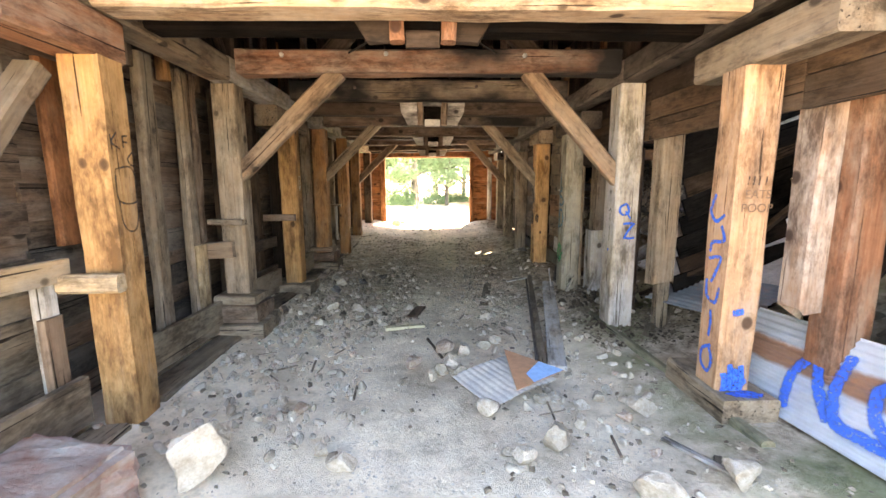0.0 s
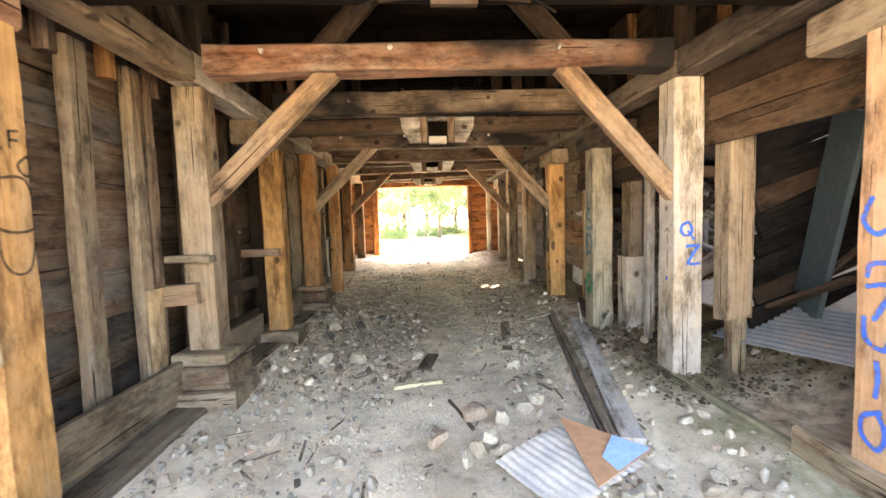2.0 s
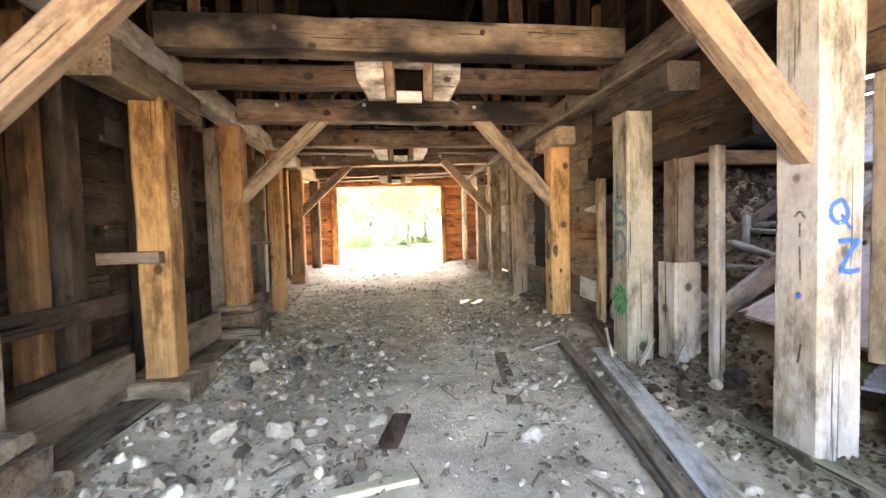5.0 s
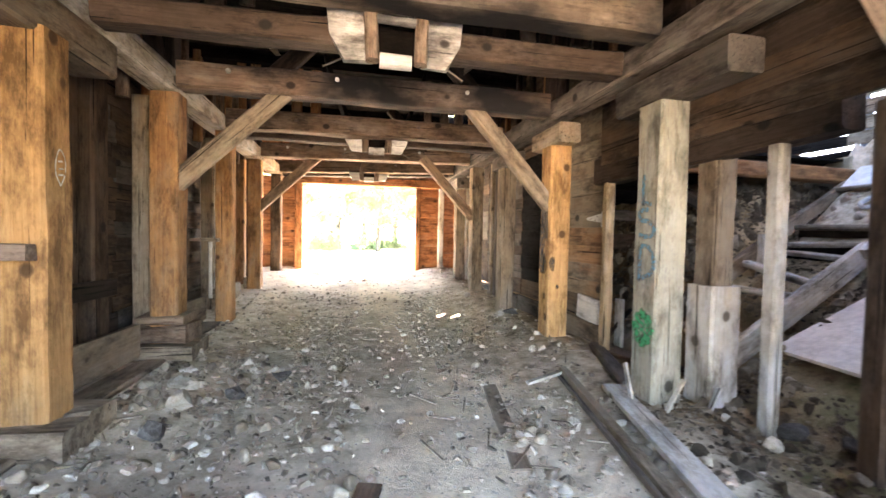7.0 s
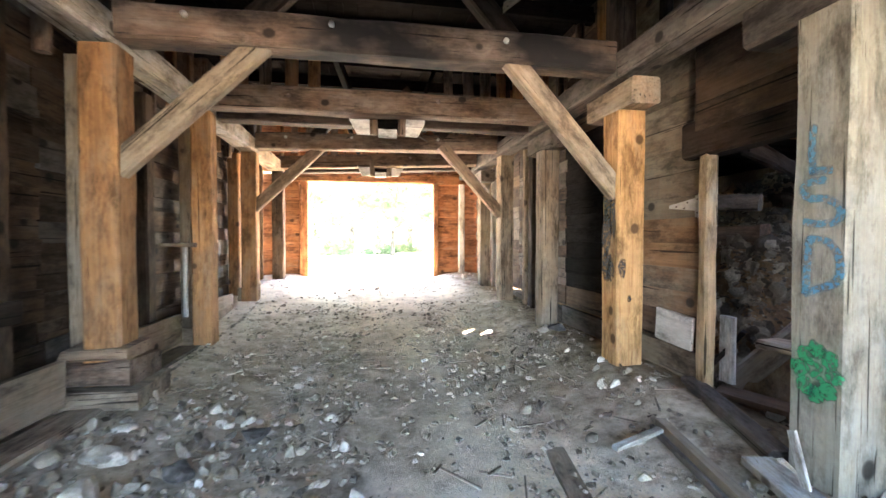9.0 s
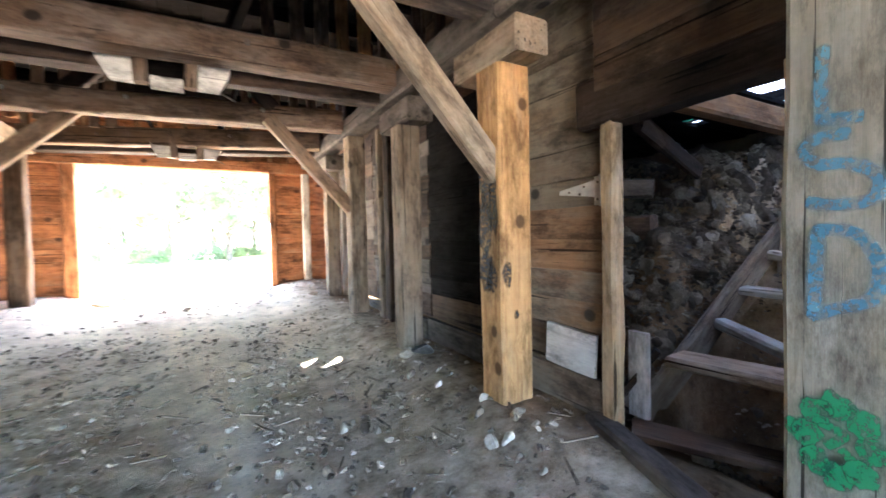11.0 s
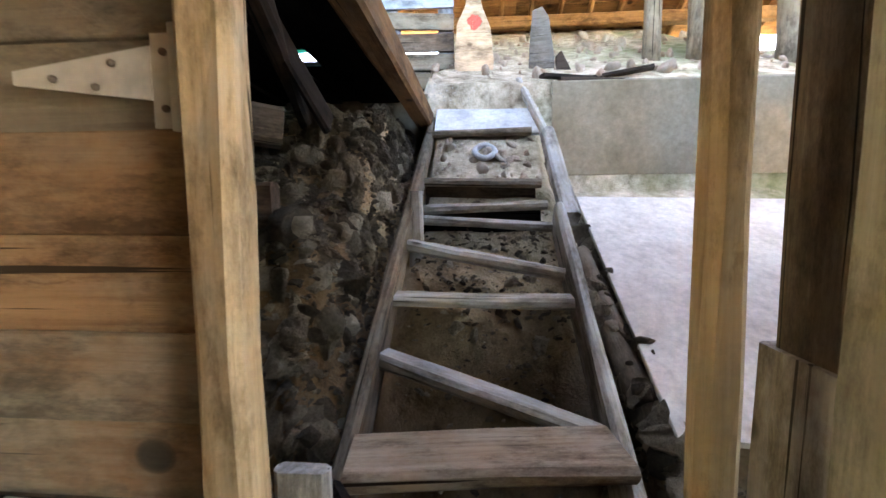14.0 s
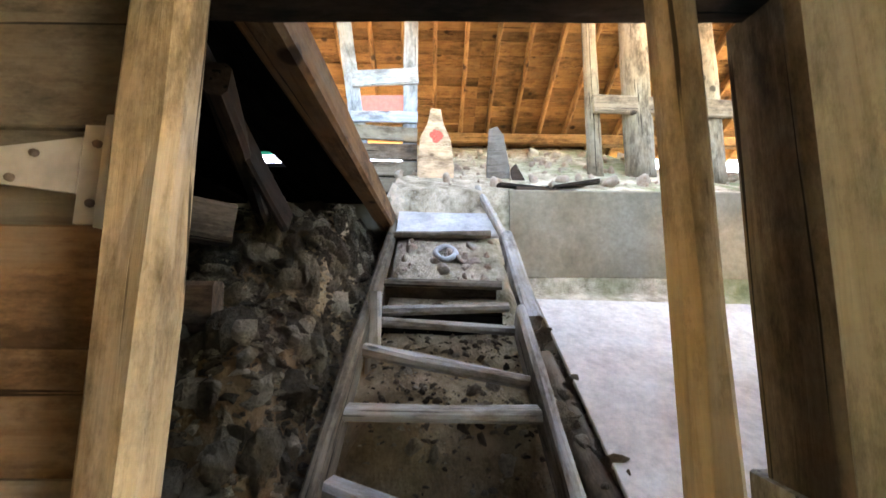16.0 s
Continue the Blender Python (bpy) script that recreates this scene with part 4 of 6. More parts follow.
tagged(e, "pale dusty plywood sheet lying on the slope", "sheet")
wall_retaining = thing("wall_retaining", (6.5, 4, 1.6), "board-marked grey concrete retaining wall", "wall", kind="structure")
beam("concrete_wall", (6.55, -3.0, 1.95), (6.55, 7.0, 1.95), 0.3, 1.0, CONCRETE, wall_retaining, rough=0.004)
beam("concrete_step", (6.7, 7.02, 2.0), (6.7, 8.3, 2.0), 0.3, 0.98, STEPDUST, wall_retaining, rough=0.014)
m_tray = frame_on((6.31, 7.68, 2.04), (0, 1, 0), (-0.4, 0, -0.36))
tray = part("landing_board", timber_mesh(1.08 * K, 0.54 * K, 0.05, 0.01, 0.012), STEPDUST, stair, "dusty pale landing board", m_tray)
beam("concrete_wall", (6.55, 8.32, 1.9), (6.55, 16, 1.9), 0.3, 0.9, CONCRETE, wall_retaining, rough=0.004)

# ---- roof over the slope ----
roof = thing("roof", (7, 5, 5), "plank roof on pine rafters, boards left out for light", "roof", kind="structure")


def roof_z(x):
    return 4.98 + (10.5 - x) * 0.5


for i in range(28):
    y = -2.4 + i * 0.57
    beam("rafter", (3.2, y, roof_z(3.2)), (11.2, y, roof_z(11.2)), 0.07, 0.18, ORANGE, roof)
i, x = 0, 3.2
while x < 11.2:
    far = 13.4
    lift = roof_z(x) + 0.112 + 0.02 * (i % 2)
    # unseen gap left in the boards to bring sky light onto the slope
    cut = 4.3 if 3.3 < x < 6.9 else 7.0
    plank("roof_board", (x, -2.8, lift), (x, cut, lift), 0.262, 0.025, ORANGE, roof, up=(0.447, 0, 0.894))
    plank("roof_board", (x, 7.0, lift), (x, far, lift), 0.262, 0.025, ORANGE, roof, up=(0.447, 0, 0.894))
    i += 1
    x += 0.205
beam("eave_beam", (10.5, -2.8, 4.78), (10.5, 13.4, 4.78), 0.2, 0.22, ORANGE, roof)
# unseen boards above the deck, added to cut light from the west
for i in range(14):
    z = 5.5 + 0.228 * i
    plank("gable_board", (3.25 + 0.03 * (i % 2), -2.8, z), (3.25 + 0.03 * (i % 2), 12.5, z), 0.03, 0.245, BROWN, roof)
# low dark deck beside the stair
low = thing("low_deck", (5, 9.5, 2.2), "dark sagging plank deck beside the stair", "deck")
beam("edge_beam", (2.95, 8.4, 2.12), (6.9, 8.33, 2.05), 0.16, 0.2, AMBER, low)
yy = 8.52
while yy < 12.4:
    zz = 2.29 + rng.uniform(-0.02, 0.02)
    for xa, xb in (((2.85, 4.95), (5.3, 8.6)) if 9.1 < yy < 9.32 else ((2.85, 8.6),)):
        # char black puts the underside's shade into the plank colour
        plank("deck_plank", (xa, yy, zz), (xb, yy, zz), 0.22, 0.04, CHARSHADE, low)
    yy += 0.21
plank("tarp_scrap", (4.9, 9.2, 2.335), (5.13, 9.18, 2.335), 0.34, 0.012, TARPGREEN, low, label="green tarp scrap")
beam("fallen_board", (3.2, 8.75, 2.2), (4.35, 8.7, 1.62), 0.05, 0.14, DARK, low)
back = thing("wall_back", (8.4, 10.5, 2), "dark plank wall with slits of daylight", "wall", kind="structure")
# upper rows added to hide the sky; their black stands for shade
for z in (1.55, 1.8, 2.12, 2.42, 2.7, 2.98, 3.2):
    plank("board", (8.4, 8.4, z), (8.4, 12.5, z + 0.04), 0.04, 0.2, CHARSHADE, back)
# north end boards, added to shut out sky and coloured dark as shade
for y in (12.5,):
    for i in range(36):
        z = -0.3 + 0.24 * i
        plank("board", (2.85, y + 0.03 * (i % 2), z), (11, y + 0.03 * (i % 2), z), 0.04, 0.26, CHARSHADE if z < 2.6 else DARK, back)

# unseen plain boards added towards the mouth, keeping its light off the slope
wall_south = thing("wall_south", (6, 0.9, 1), "plain weathered board wall added to shade the slope", "wall", kind="structure")
for i in range(20):
    z = -0.5 + 0.24 * i
    plank("board", (3.05, 0.9 + 0.03 * (i % 2), z), (11, 0.9 + 0.03 * (i % 2), z), 0.04, 0.26, BROWN, wall_south)

# low black deck added over the slope, front bays, to block the sky gap
front = thing("low_deck", (4, 2.6, 2.3), "dark low plank deck added to shade the rubble slope", "deck")
yy, i = 1.02, 0
while yy < 4.3:
    plank("deck_plank", (2.8, yy, 2.3 + 0.02 * (i % 2)), (5.6 - 0.1 * (i % 3), yy, 2.34 + 0.02 * (i % 2)), 0.225, 0.04, CHARSHADE, front)
    yy += 0.21
    i += 1
beam("edge_beam", (5.35, 1.0, 2.2), (5.35, 4.4, 2.2), 0.16, 0.18, DARK, front)

# log posts and things on the upper floor
for x, y, r, zt in ((7.6, 5.54, 0.11, 5.8), (7.6, 4.88, 0.21, 5.8), (7.7, 3.76, 0.17, 5.7), (7.7, 2.2, 0.16, 5.8), (7.7, 0.2, 0.16, 5.8)):
    o = log("log_post", (x, y, ground_z(x, y) - 0.05), (x, y, zt), r, r * 0.9, GREY)
    tagged(o, "round weathered log post on the upper floor", "post", "log posts")
o = beam("log_rail", (7.42, 5.6, 4.02), (7.52, 3.5, 4.02), 0.07, 0.28, RUSSET)
tagged(o, "brown plank rail nailed across the log posts", "rail")
fence = thing("batten_frame", (7.4, 8.4, 2.6), "pale blue-grey frame of upright and cross boards", "frame")
for y0, y1, z0, z1 in ((8.18, 8.2, 2.45, 5.5), (8.72, 9.22, 2.45, 5.5)):
    plank("upright", (7.4, y0, z0), (7.4, y1, z1), 0.05, 0.2, GREYBLUE, fence, up=(0, 1, 0), rough=0.012)
for z, w, mat in ((2.78, 0.2, GREY), (3.02, 0.2, GREY), (3.26, 0.22, STAINED), (3.5, 0.2, GREY), (3.74, 0.16, GREYBLUE), (4.33, 0.24, GREYBLUE)):
    plank("cross_board", (7.35, 8.08, z + rng.uniform(-0.03, 0.03)), (7.35, 9.0, z + rng.uniform(-0.05, 0.03)), 0.04, w, mat, fence)
plank("red_board", (7.44, 8.24, 3.98), (7.44, 8.95, 3.96), 0.03, 0.26, plain_paint("faded_red_paint", (0.62, 0.16, 0.13)), fence, label="faded red board")


def silhouette(name, pts, thick, mat, m, label):
    """A board sawn to an outline, in plan units of the plane of m."""
    bm = bmesh.new()
    lo, hi = ([bm.verts.new(Vector((x * K, y * K, q))) for x, y in pts] for q in (0.0, thick))
    bm.faces.new(hi)
    bm.faces.new(lo[::-1])
    for i in range(len(pts)):
        j = (i + 1) % len(pts)
        bm.faces.new((lo[i], lo[j], hi[j], hi[i]))
    bmesh.ops.recalc_face_normals(bm, faces=bm.faces)
    bmesh.ops.bevel(bm, geom=list(bm.edges), offset=0.006, segments=1, affect="EDGES")
    return tagged(part(name, bm, mat, None, "", m), label, "board")


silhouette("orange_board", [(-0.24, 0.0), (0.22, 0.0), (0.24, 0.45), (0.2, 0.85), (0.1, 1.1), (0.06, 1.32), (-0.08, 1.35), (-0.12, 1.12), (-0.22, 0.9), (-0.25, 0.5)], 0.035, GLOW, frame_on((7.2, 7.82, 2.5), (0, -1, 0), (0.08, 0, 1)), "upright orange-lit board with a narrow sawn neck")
silhouette("curled_board", [(-0.2, 0.0), (0.12, 0.0), (0.14, 0.5), (0.1, 1.0), (0.02, 1.14), (-0.1, 1.1), (-0.16, 0.6)], 0.05, GREYBOARD, frame_on((7.25, 6.95, 2.5), (0, -1, 0.04), (0.15, 0, 1)), "tall grey board curling away from the upper floor")
silhouette("curled_board", [(-0.08, 0.0), (0.1, 0.0), (0.12, 0.3), (0.04, 0.55), (-0.04, 0.48)], 0.04, DARK, frame_on((7.15, 6.74, 2.5), (0, -1, 0.1), (0.2, 0, 1)), "short dark broken board leaning on a taller one")
for a, b, w in (((6.6, 6.9, 2.5), (6.75, 5.7, 2.5), 0.16), ((6.8, 6.6, 2.56), (6.6, 5.9, 2.62), 0.12), ((6.5, 7.1, 2.53), (6.9, 6.2, 2.58), 0.1)):
    tagged(plank("loose_board", a, b, w, 0.04, DARK), "dark loose board on top of the concrete wall", "board", "loose boards")


# ---- rocks and gravel ----
def rock_mesh(name, seed, squash, mat, detail=3):
    bm = bmesh.new()
    bmesh.ops.create_icosphere(bm, subdivisions=detail, radius=0.5)
    r = random.Random(seed)
    cuts_ = [(Vector((r.gauss(0, 1), r.gauss(0, 1), r.gauss(0, 1))).normalized(), r.uniform(0.2, 0.4)) for _ in range(11)]
    for v in bm.verts:
        p = v.co.copy()
        for n, d in cuts_:
            over = p.dot(n) - d
            if over > 0:
                p -= n * over * 0.97
        p += p.normalized() * (noise.noise(p * 3 + Vector((seed, 0, 0))) * 0.06 + noise.noise(p * 9 + Vector((0, seed, 0))) * 0.025)
        v.co = Vector((p.x, p.y * squash, p.z * squash * 0.85))
    me = bpy.data.meshes.new(name)
    bm.to_mesh(me)
    bm.free()
    me.materials.append(mat)
    return me


ROCKS = {ROCK: [rock_mesh("rock", i, 0.7 + 0.05 * i, ROCK) for i in range(5)], ROCKTAN: [rock_mesh("rock", 20 + i, 0.8, ROCKTAN) for i in range(2)], ROCKRED: [rock_mesh("rock", 31, 0.8, ROCKRED, 4)], ROCKGREY: [rock_mesh("rock", 40 + i, 0.75, ROCKGREY) for i in range(3)]}


def rock(x, y, size, mat=ROCK, label="pale angular limestone rock on the dirt floor", sink=0.2, which=None, z=None, name="rock", turn=None):
    pool = ROCKS[mat]
    ob = new(name, pool[which if which is not None else rng.randrange(len(pool))])
    s = size * K
    base = ground_z(x, y) if z is None else z
    spin = rng.uniform(0, 6.28) if turn is None else turn
    ob.matrix_basis = Matrix.LocRotScale(Vector((x, y, base + size * (0.28 - sink * 0.3))) * K, Euler((rng.uniform(-0.3, 0.3), rng.uniform(-0.3, 0.3), spin)), (s, s, s))
    return tagged(ob, label, "rock", "loose rocks on the floor")


big = new("boulder", rock_mesh("boulder", 77, 0.8, ROCK, 5))
big.matrix_basis = Matrix.LocRotScale(Vector((-1.5, 2.52, -0.2)) * K, Euler((0.1, -0.5, 0.25)), (0.7 * K, 0.56 * K, 0.56 * K))
tagged(big, "large pale cream limestone boulder on the dust", "boulder")
bm = bmesh.new()
bmesh.ops.create_cube(bm, size=1.0)
bmesh.ops.bevel(bm, geom=list(bm.edges), offset=0.07, segments=2, affect="EDGES")
bmesh.ops.subdivide_edges(bm, edges=list(bm.edges), cuts=6, use_grid_fill=True)
for v in bm.verts:
    p = v.co.copy()
    v.co += p.normalized() * (0.1 * noise.noise(p * 2.2) + 0.05 * noise.noise(p * 6) + 0.025 * noise.noise(p * 14))
me = bpy.data.meshes.new("boulder")
bm.to_mesh(me)
bm.free()
me.materials.append(ROCKRED)
big = new("boulder", me)
big.matrix_basis = Matrix.LocRotScale(Vector((-2.28, 2.12, -0.24)) * K, Euler((0.06, -0.05, -0.25)), (1.02 * K, 0.62 * K, 0.42 * K))
tagged(big, "large grey boulder with pink and rust streaks", "boulder")
for x, y, s, m_ in ((-2.5, 2.95, 0.13, ROCKTAN), (-1.01, 4.35, 0.14, ROCK), (-1.5, 4.3, 0.14, ROCK), (0.13, 4.6, 0.32, ROCKTAN), (0.36, 4.45, 0.25, ROCK), (-0.18, 4.25, 0.24, ROCKTAN), (0.12, 4.05, 0.2, ROCK), (0.01, 3.97, 0.18, ROCK), (0.2, 4.2, 0.22, ROCK), (0.3, 4.05, 0.2, ROCK), (0.62, 4.65, 0.2, ROCK), (0.76, 4.78, 0.21, ROCK), (0.47, 3.22, 0.26, ROCK), (1.12, 3.5, 0.18, ROCK), (0.98, 3.4, 0.17, ROCK), (1.49, 3.4, 0.17, ROCK), (1.73, 3.12, 0.26, ROCK), (1.57, 3.08, 0.17, ROCKTAN), (1.3, 3.3, 0.15, ROCK), (1.19, 3.05, 0.17, ROCK), (0.92, 2.8, 0.32, ROCK), (0.64, 2.62, 0.2, ROCK), (2.01, 4.21, 0.12, ROCK), (1.89, 2.23, 0.3, ROCK), (1.37, 2.2, 0.34, ROCK), (-1.83, 8.1, 0.22, ROCK), (-1.19, 6.34, 0.14, ROCK), (-1.59, 6.36, 0.13, ROCK), (-0.39, 6.31, 0.15, ROCK), (-0.62, 2.6, 0.26, ROCK), (-0.8, 2.75, 0.16, ROCK), (-1.32, 3.44, 0.15, ROCK), (-1.1, 3.3, 0.17, ROCKTAN), (-2.0, 3.72, 0.13, ROCK), (1.6, 3.5, 0.13, ROCK), (-1.66, 7.66, 0.32, ROCK), (-1.11, 6.22, 0.28, ROCK), (-1.5, 6.15, 0.26, ROCK), (-0.36, 6.29, 0.2, ROCK), (0.79, 5.87, 0.2, ROCK), (0.92, 5.95, 0.14, ROCK), (2.15, 7.21, 0.14, ROCK), (1.9, 6.4, 0.12, ROCK), (1.05, 6.79, 0.1, ROCK), (1.5, 6.9, 0.12, ROCK), (3.1, 6.63, 0.14, ROCK), (3.36, 6.66, 0.12, ROCK), (2.35, 6.85, 0.1, ROCK), (-1.35, 8.0, 0.24, ROCKGREY), (-1.0, 8.4, 0.26, ROCKGREY), (-1.7, 7.2, 0.3, ROCKGREY), (-1.32, 15.7, 0.46, ROCK), (-1.1, 16.3, 0.3, ROCK), (0.0, 14.8, 0.2, ROCKTAN), (2.05, 14.6, 0.2, ROCKTAN), (2.15, 15.3, 0.24, ROCK), (2.2, 10.6, 0.2, ROCK), (2.35, 10.5, 0.3, ROCKGREY), (1.95, 8.7, 0.16, ROCK), (2.7, 8.2, 0.13, ROCK), (2.95, 7.9, 0.14, ROCK), (3.0, 5.3, 0.13, ROCK), (3.2, 5.1, 0.12, ROCK), (2.85, 5.6, 0.1, ROCK), (2.1, 12.4, 0.2, ROCK), (2.59, 6.16, 0.17, ROCK), (2.85, 6.2, 0.26, ROCKGREY), (2.22, 7.23, 0.17, ROCK), (2.75, 5.75, 0.14, ROCK), (2.62, 6.55, 0.12, ROCK), (3.02, 5.95, 0.2, ROCKGREY)):
    rock(x, y, s, m_, "tan angular rock on the dirt floor" if m_ is ROCKTAN else "grey dusty rock on the dirt floor" if m_ is ROCKGREY else "pale angular limestone rock on the dirt floor", turn=None)
for i in range(190):
    if i >= 150:
        x, y = rng.uniform(-2.0, -1.2), rng.uniform(3.0, 5.6)
    elif i < 70:
        x, y = rng.uniform(-2.1, -0.8) + rng.uniform(0, 0.5), rng.uniform(2.9, 8.8)
    elif i < 110:
        x, y = rng.uniform(0.4, 2.1), rng.uniform(2.6, 7.5)
    else:
        x, y = rng.uniform(-2.0, 2.1), rng.uniform(5.4, 13)
    rock(x, y, rng.uniform(0.05, 0.12), ROCK if rng.random() < 0.75 else ROCKTAN, "small pale stone on the dirt floor")


def lump():
    bm = bmesh.new()
    bmesh.ops.create_icosphere(bm, subdivisions=2, radius=1.0)
    bm.verts.index_update()
    out = [v.co.copy() for v in bm.verts], [tuple(v.index for v in f.verts) for f in bm.faces]
    bm.free()
    return out


LUMP_V, LUMP_F = lump()


def lumps(name, count, pick, lo, hi, mat, label, category, power=2.2, lift=0.1):
    """Broken stones too many to count, as one mesh."""
    vs, fs = [], []
    for _ in range(count):
        x, y = pick()
        s = lo + (hi - lo) * rng.random() ** power
        seed = rng.uniform(0, 300)
        base = Vector((x, y, ground_z(x, y) + s * lift))
        rot = Euler((rng.uniform(0, 6), rng.uniform(0, 6), rng.uniform(0, 6))).to_matrix()
        cuts_ = [(Vector((rng.gauss(0, 1), rng.gauss(0, 1), rng.gauss(0, 1))).normalized(), rng.uniform(0.38, 0.74)) for _ in range(8)]
        sc = Vector((1.15, rng.uniform(0.6, 1.0), rng.uniform(0.45, 0.8))) * s * 0.62
        n0 = len(vs)
        for c in LUMP_V:
            p = c.copy()
            for n, d in cuts_:
                over = p.dot(n) - d
                if over > 0:
                    p -= n * over
            p *= 1 + 0.22 * noise.noise(p * 2 + Vector((seed, 0, 0))) + 0.2 * noise.noise(p * 4.5 + Vector((0, seed, 0)))
            vs.append((base + rot @ Vector((p.x * sc.x, p.y * sc.y, p.z * sc.z))) * K)
        fs += [tuple(n0 + k for k in f) for f in LUMP_F]
    me = bpy.data.meshes.new(name)
    me.from_pydata(vs, [], fs)
    me.materials.append(mat)
    for p in me.polygons:
        p.use_smooth = mat is not RUBBLE
    return tagged(new(name, me), label, category, kind="stuff")


def scatter(name, count, pick, lo, hi, mat, label, category, power=2.2):
    """Loose chips too many to count, as one mesh."""
    vs, fs = [], []
    for _ in range(count):
        x, y = pick()
        s = lo + (hi - lo) * rng.random() ** power
        base = Vector((x, y, ground_z(x, y) + s * 0.18))
        rot = Euler((rng.uniform(-0.6, 0.6), rng.uniform(-0.6, 0.6), rng.uniform(0, 6.28))).to_matrix()
        n0 = len(vs)
        sx, sy, sz = s * rng.uniform(0.7, 1.3), s * rng.uniform(0.5, 0.9), s * rng.uniform(0.3, 0.65)
        for px, py, pz in ((-1, -0.7, -0.5), (0.8, -1, -0.5), (1, 0.8, -0.5), (-0.8, 1, -0.5), (-0.6, -0.5, 0.6), (0.5, -0.6, 0.8), (0.7, 0.4, 0.5), (-0.4, 0.7, 0.7)):
            v = base + rot @ Vector((px * sx * rng.uniform(0.7, 1.2), py * sy * rng.uniform(0.7, 1.2), pz * sz * rng.uniform(0.7, 1.2))) * 0.5
            vs.append(v * K)
        fs += [tuple(n0 + k for k in f) for f in ((3, 2, 1, 0), (4, 5, 6, 7), (0, 1, 5, 4), (1, 2, 6, 5), (2, 3, 7, 6), (3, 0, 4, 7))]
    me = bpy.data.meshes.new(name)
    me.from_pydata(vs, [], fs)
    me.materials.append(mat)
    return tagged(new(name, me), label, category, kind="stuff")


def off_pale_band():
    """A place on the floor, seldom on the pale middle band."""
    while True:
        x = max(-2.2, min(2.6, rng.gauss(0, 1.3)))
        if abs(x - 0.2) > 0.5 or rng.random() < 0.3:
            return x, 5.0 + 8.5 * rng.betavariate(1.3, 1.2)


scatter("gravel", 7500, off_pale_band, 0.01, 0.085, GRAVEL, "mixed grey and pale stone chips over dark soil", "gravel", 4.0)
lumps("gravel", 620, lambda: (-2.15 + 1.9 * rng.random() ** 1.5, rng.uniform(5.3, 9.2)), 0.03, 0.14, GRAVEL, "broken stones along the edge of the floor", "gravel", 2.6, 0.0)
lumps("gravel", 160, lambda: (rng.uniform(0.9, 2.3), rng.uniform(5.4, 10.5)), 0.03, 0.12, GRAVEL, "broken stones beside the long planks", "gravel", 2.4, 0.05)
lumps("gravel", 230, lambda: (-2.15 + 1.5 * rng.random() ** 1.6, rng.uniform(2.7, 5.6)), 0.03, 0.12, ROCK, "pale stones strewn along the board wall", "gravel", 2.2, 0.05)
lumps("gravel", 110, lambda: (rng.uniform(0.5, 2.1), rng.uniform(2.2, 5.4)), 0.03, 0.13, ROCK, "pale stones strewn beside the long planks", "gravel", 2.0, 0.05)
scatter("gravel", 1100, lambda: (rng.choice((rng.uniform(-2.25, -1.0), rng.uniform(0.5, 2.6), rng.uniform(-2.2, 2.3))), rng.uniform(1.8, 6)), 0.012, 0.07, GRAVEL, "pale stone chips along the edges of the dusty floor", "gravel", 2.4)
scatter("gravel", 1500, lambda: (rng.uniform(-2.5, 2.5), rng.uniform(12, 19)), 0.012, 0.07, GRAVEL, "pale stone chips by the far doorway", "gravel", 2.2)
lumps("rubble", 2300, lambda: (rng.uniform(2.85, 6.4), 8.44 + 2.0 * rng.random() ** 1.7), 0.03, 0.19, RUBBLE, "dusty grey rubble heaped beside the stair", "rubble", 2.0, -0.08)
scatter("rubble", 14000, lambda: (rng.uniform(2.85, 6.4), 8.36 + 1.9 * rng.random() ** 1.7), 0.01, 0.085, RUBBLE, "fine dirt and stone chips on the rubble heap", "rubble", 2.0)
scatter("rubble", 3000, lambda: (rng.uniform(3.0, 5.3), rng.choice((rng.uniform(6.75, 7.15), rng.uniform(7.2, 8.25)))), 0.012, 0.07, RUBBLE, "fine dirt and chips round the stair", "rubble", 2.0)
lumps("rubble", 600, lambda: (rng.uniform(3.2, 6.3), rng.choice((rng.uniform(0.8, 4.3), rng.uniform(6.85, 7.1)))), 0.03, 0.22, RUBBLE, "dusty rubble over the slope", "rubble", 2.4)
lumps("rubble", 300, lambda: (rng.uniform(3.1, 5.5), rng.choice((rng.uniform(6.75, 7.15), rng.uniform(7.25, 8.2)))), 0.02, 0.14, RUBBLE, "dirt and rubble spilling round the stair", "rubble", 3.0, -0.1)
lumps("rubble", 350, lambda: (rng.uniform(6.7, 9.8), rng.uniform(2, 9)), 0.03, 0.22, ROCKTAN, "pale dusty rubble on the upper floor", "rubble", 2.2)


lumps("rubble", 260, lambda: (rng.uniform(2.0, 3.4), rng.uniform(4.6, 7.1)), 0.025, 0.16, RUBBLE, "dark clods and stones by the open side", "rubble", 2.4, -0.05)
scatter("rubble", 2600, lambda: (rng.uniform(1.9, 3.4), rng.uniform(4.4, 7.2)), 0.01, 0.06, RUBBLE, "dark crumbled soil by the open side", "rubble", 2.2)
for a, b in (((2.3, 6.82, -0.3), (2.42, 6.78, -0.02)), ((2.1, 6.98, -0.32), (2.06, 7.05, 0.05)), ((2.62, 6.72, -0.3), (2.7, 6.7, -0.08))):
    tagged(plank("splinter", a, b, 0.02, 0.05, PALE, None, up=(0, 1, 0), ragged=0.03), "pale splintered offcut stuck in the soil", "splinter", "splinters at the post foot")


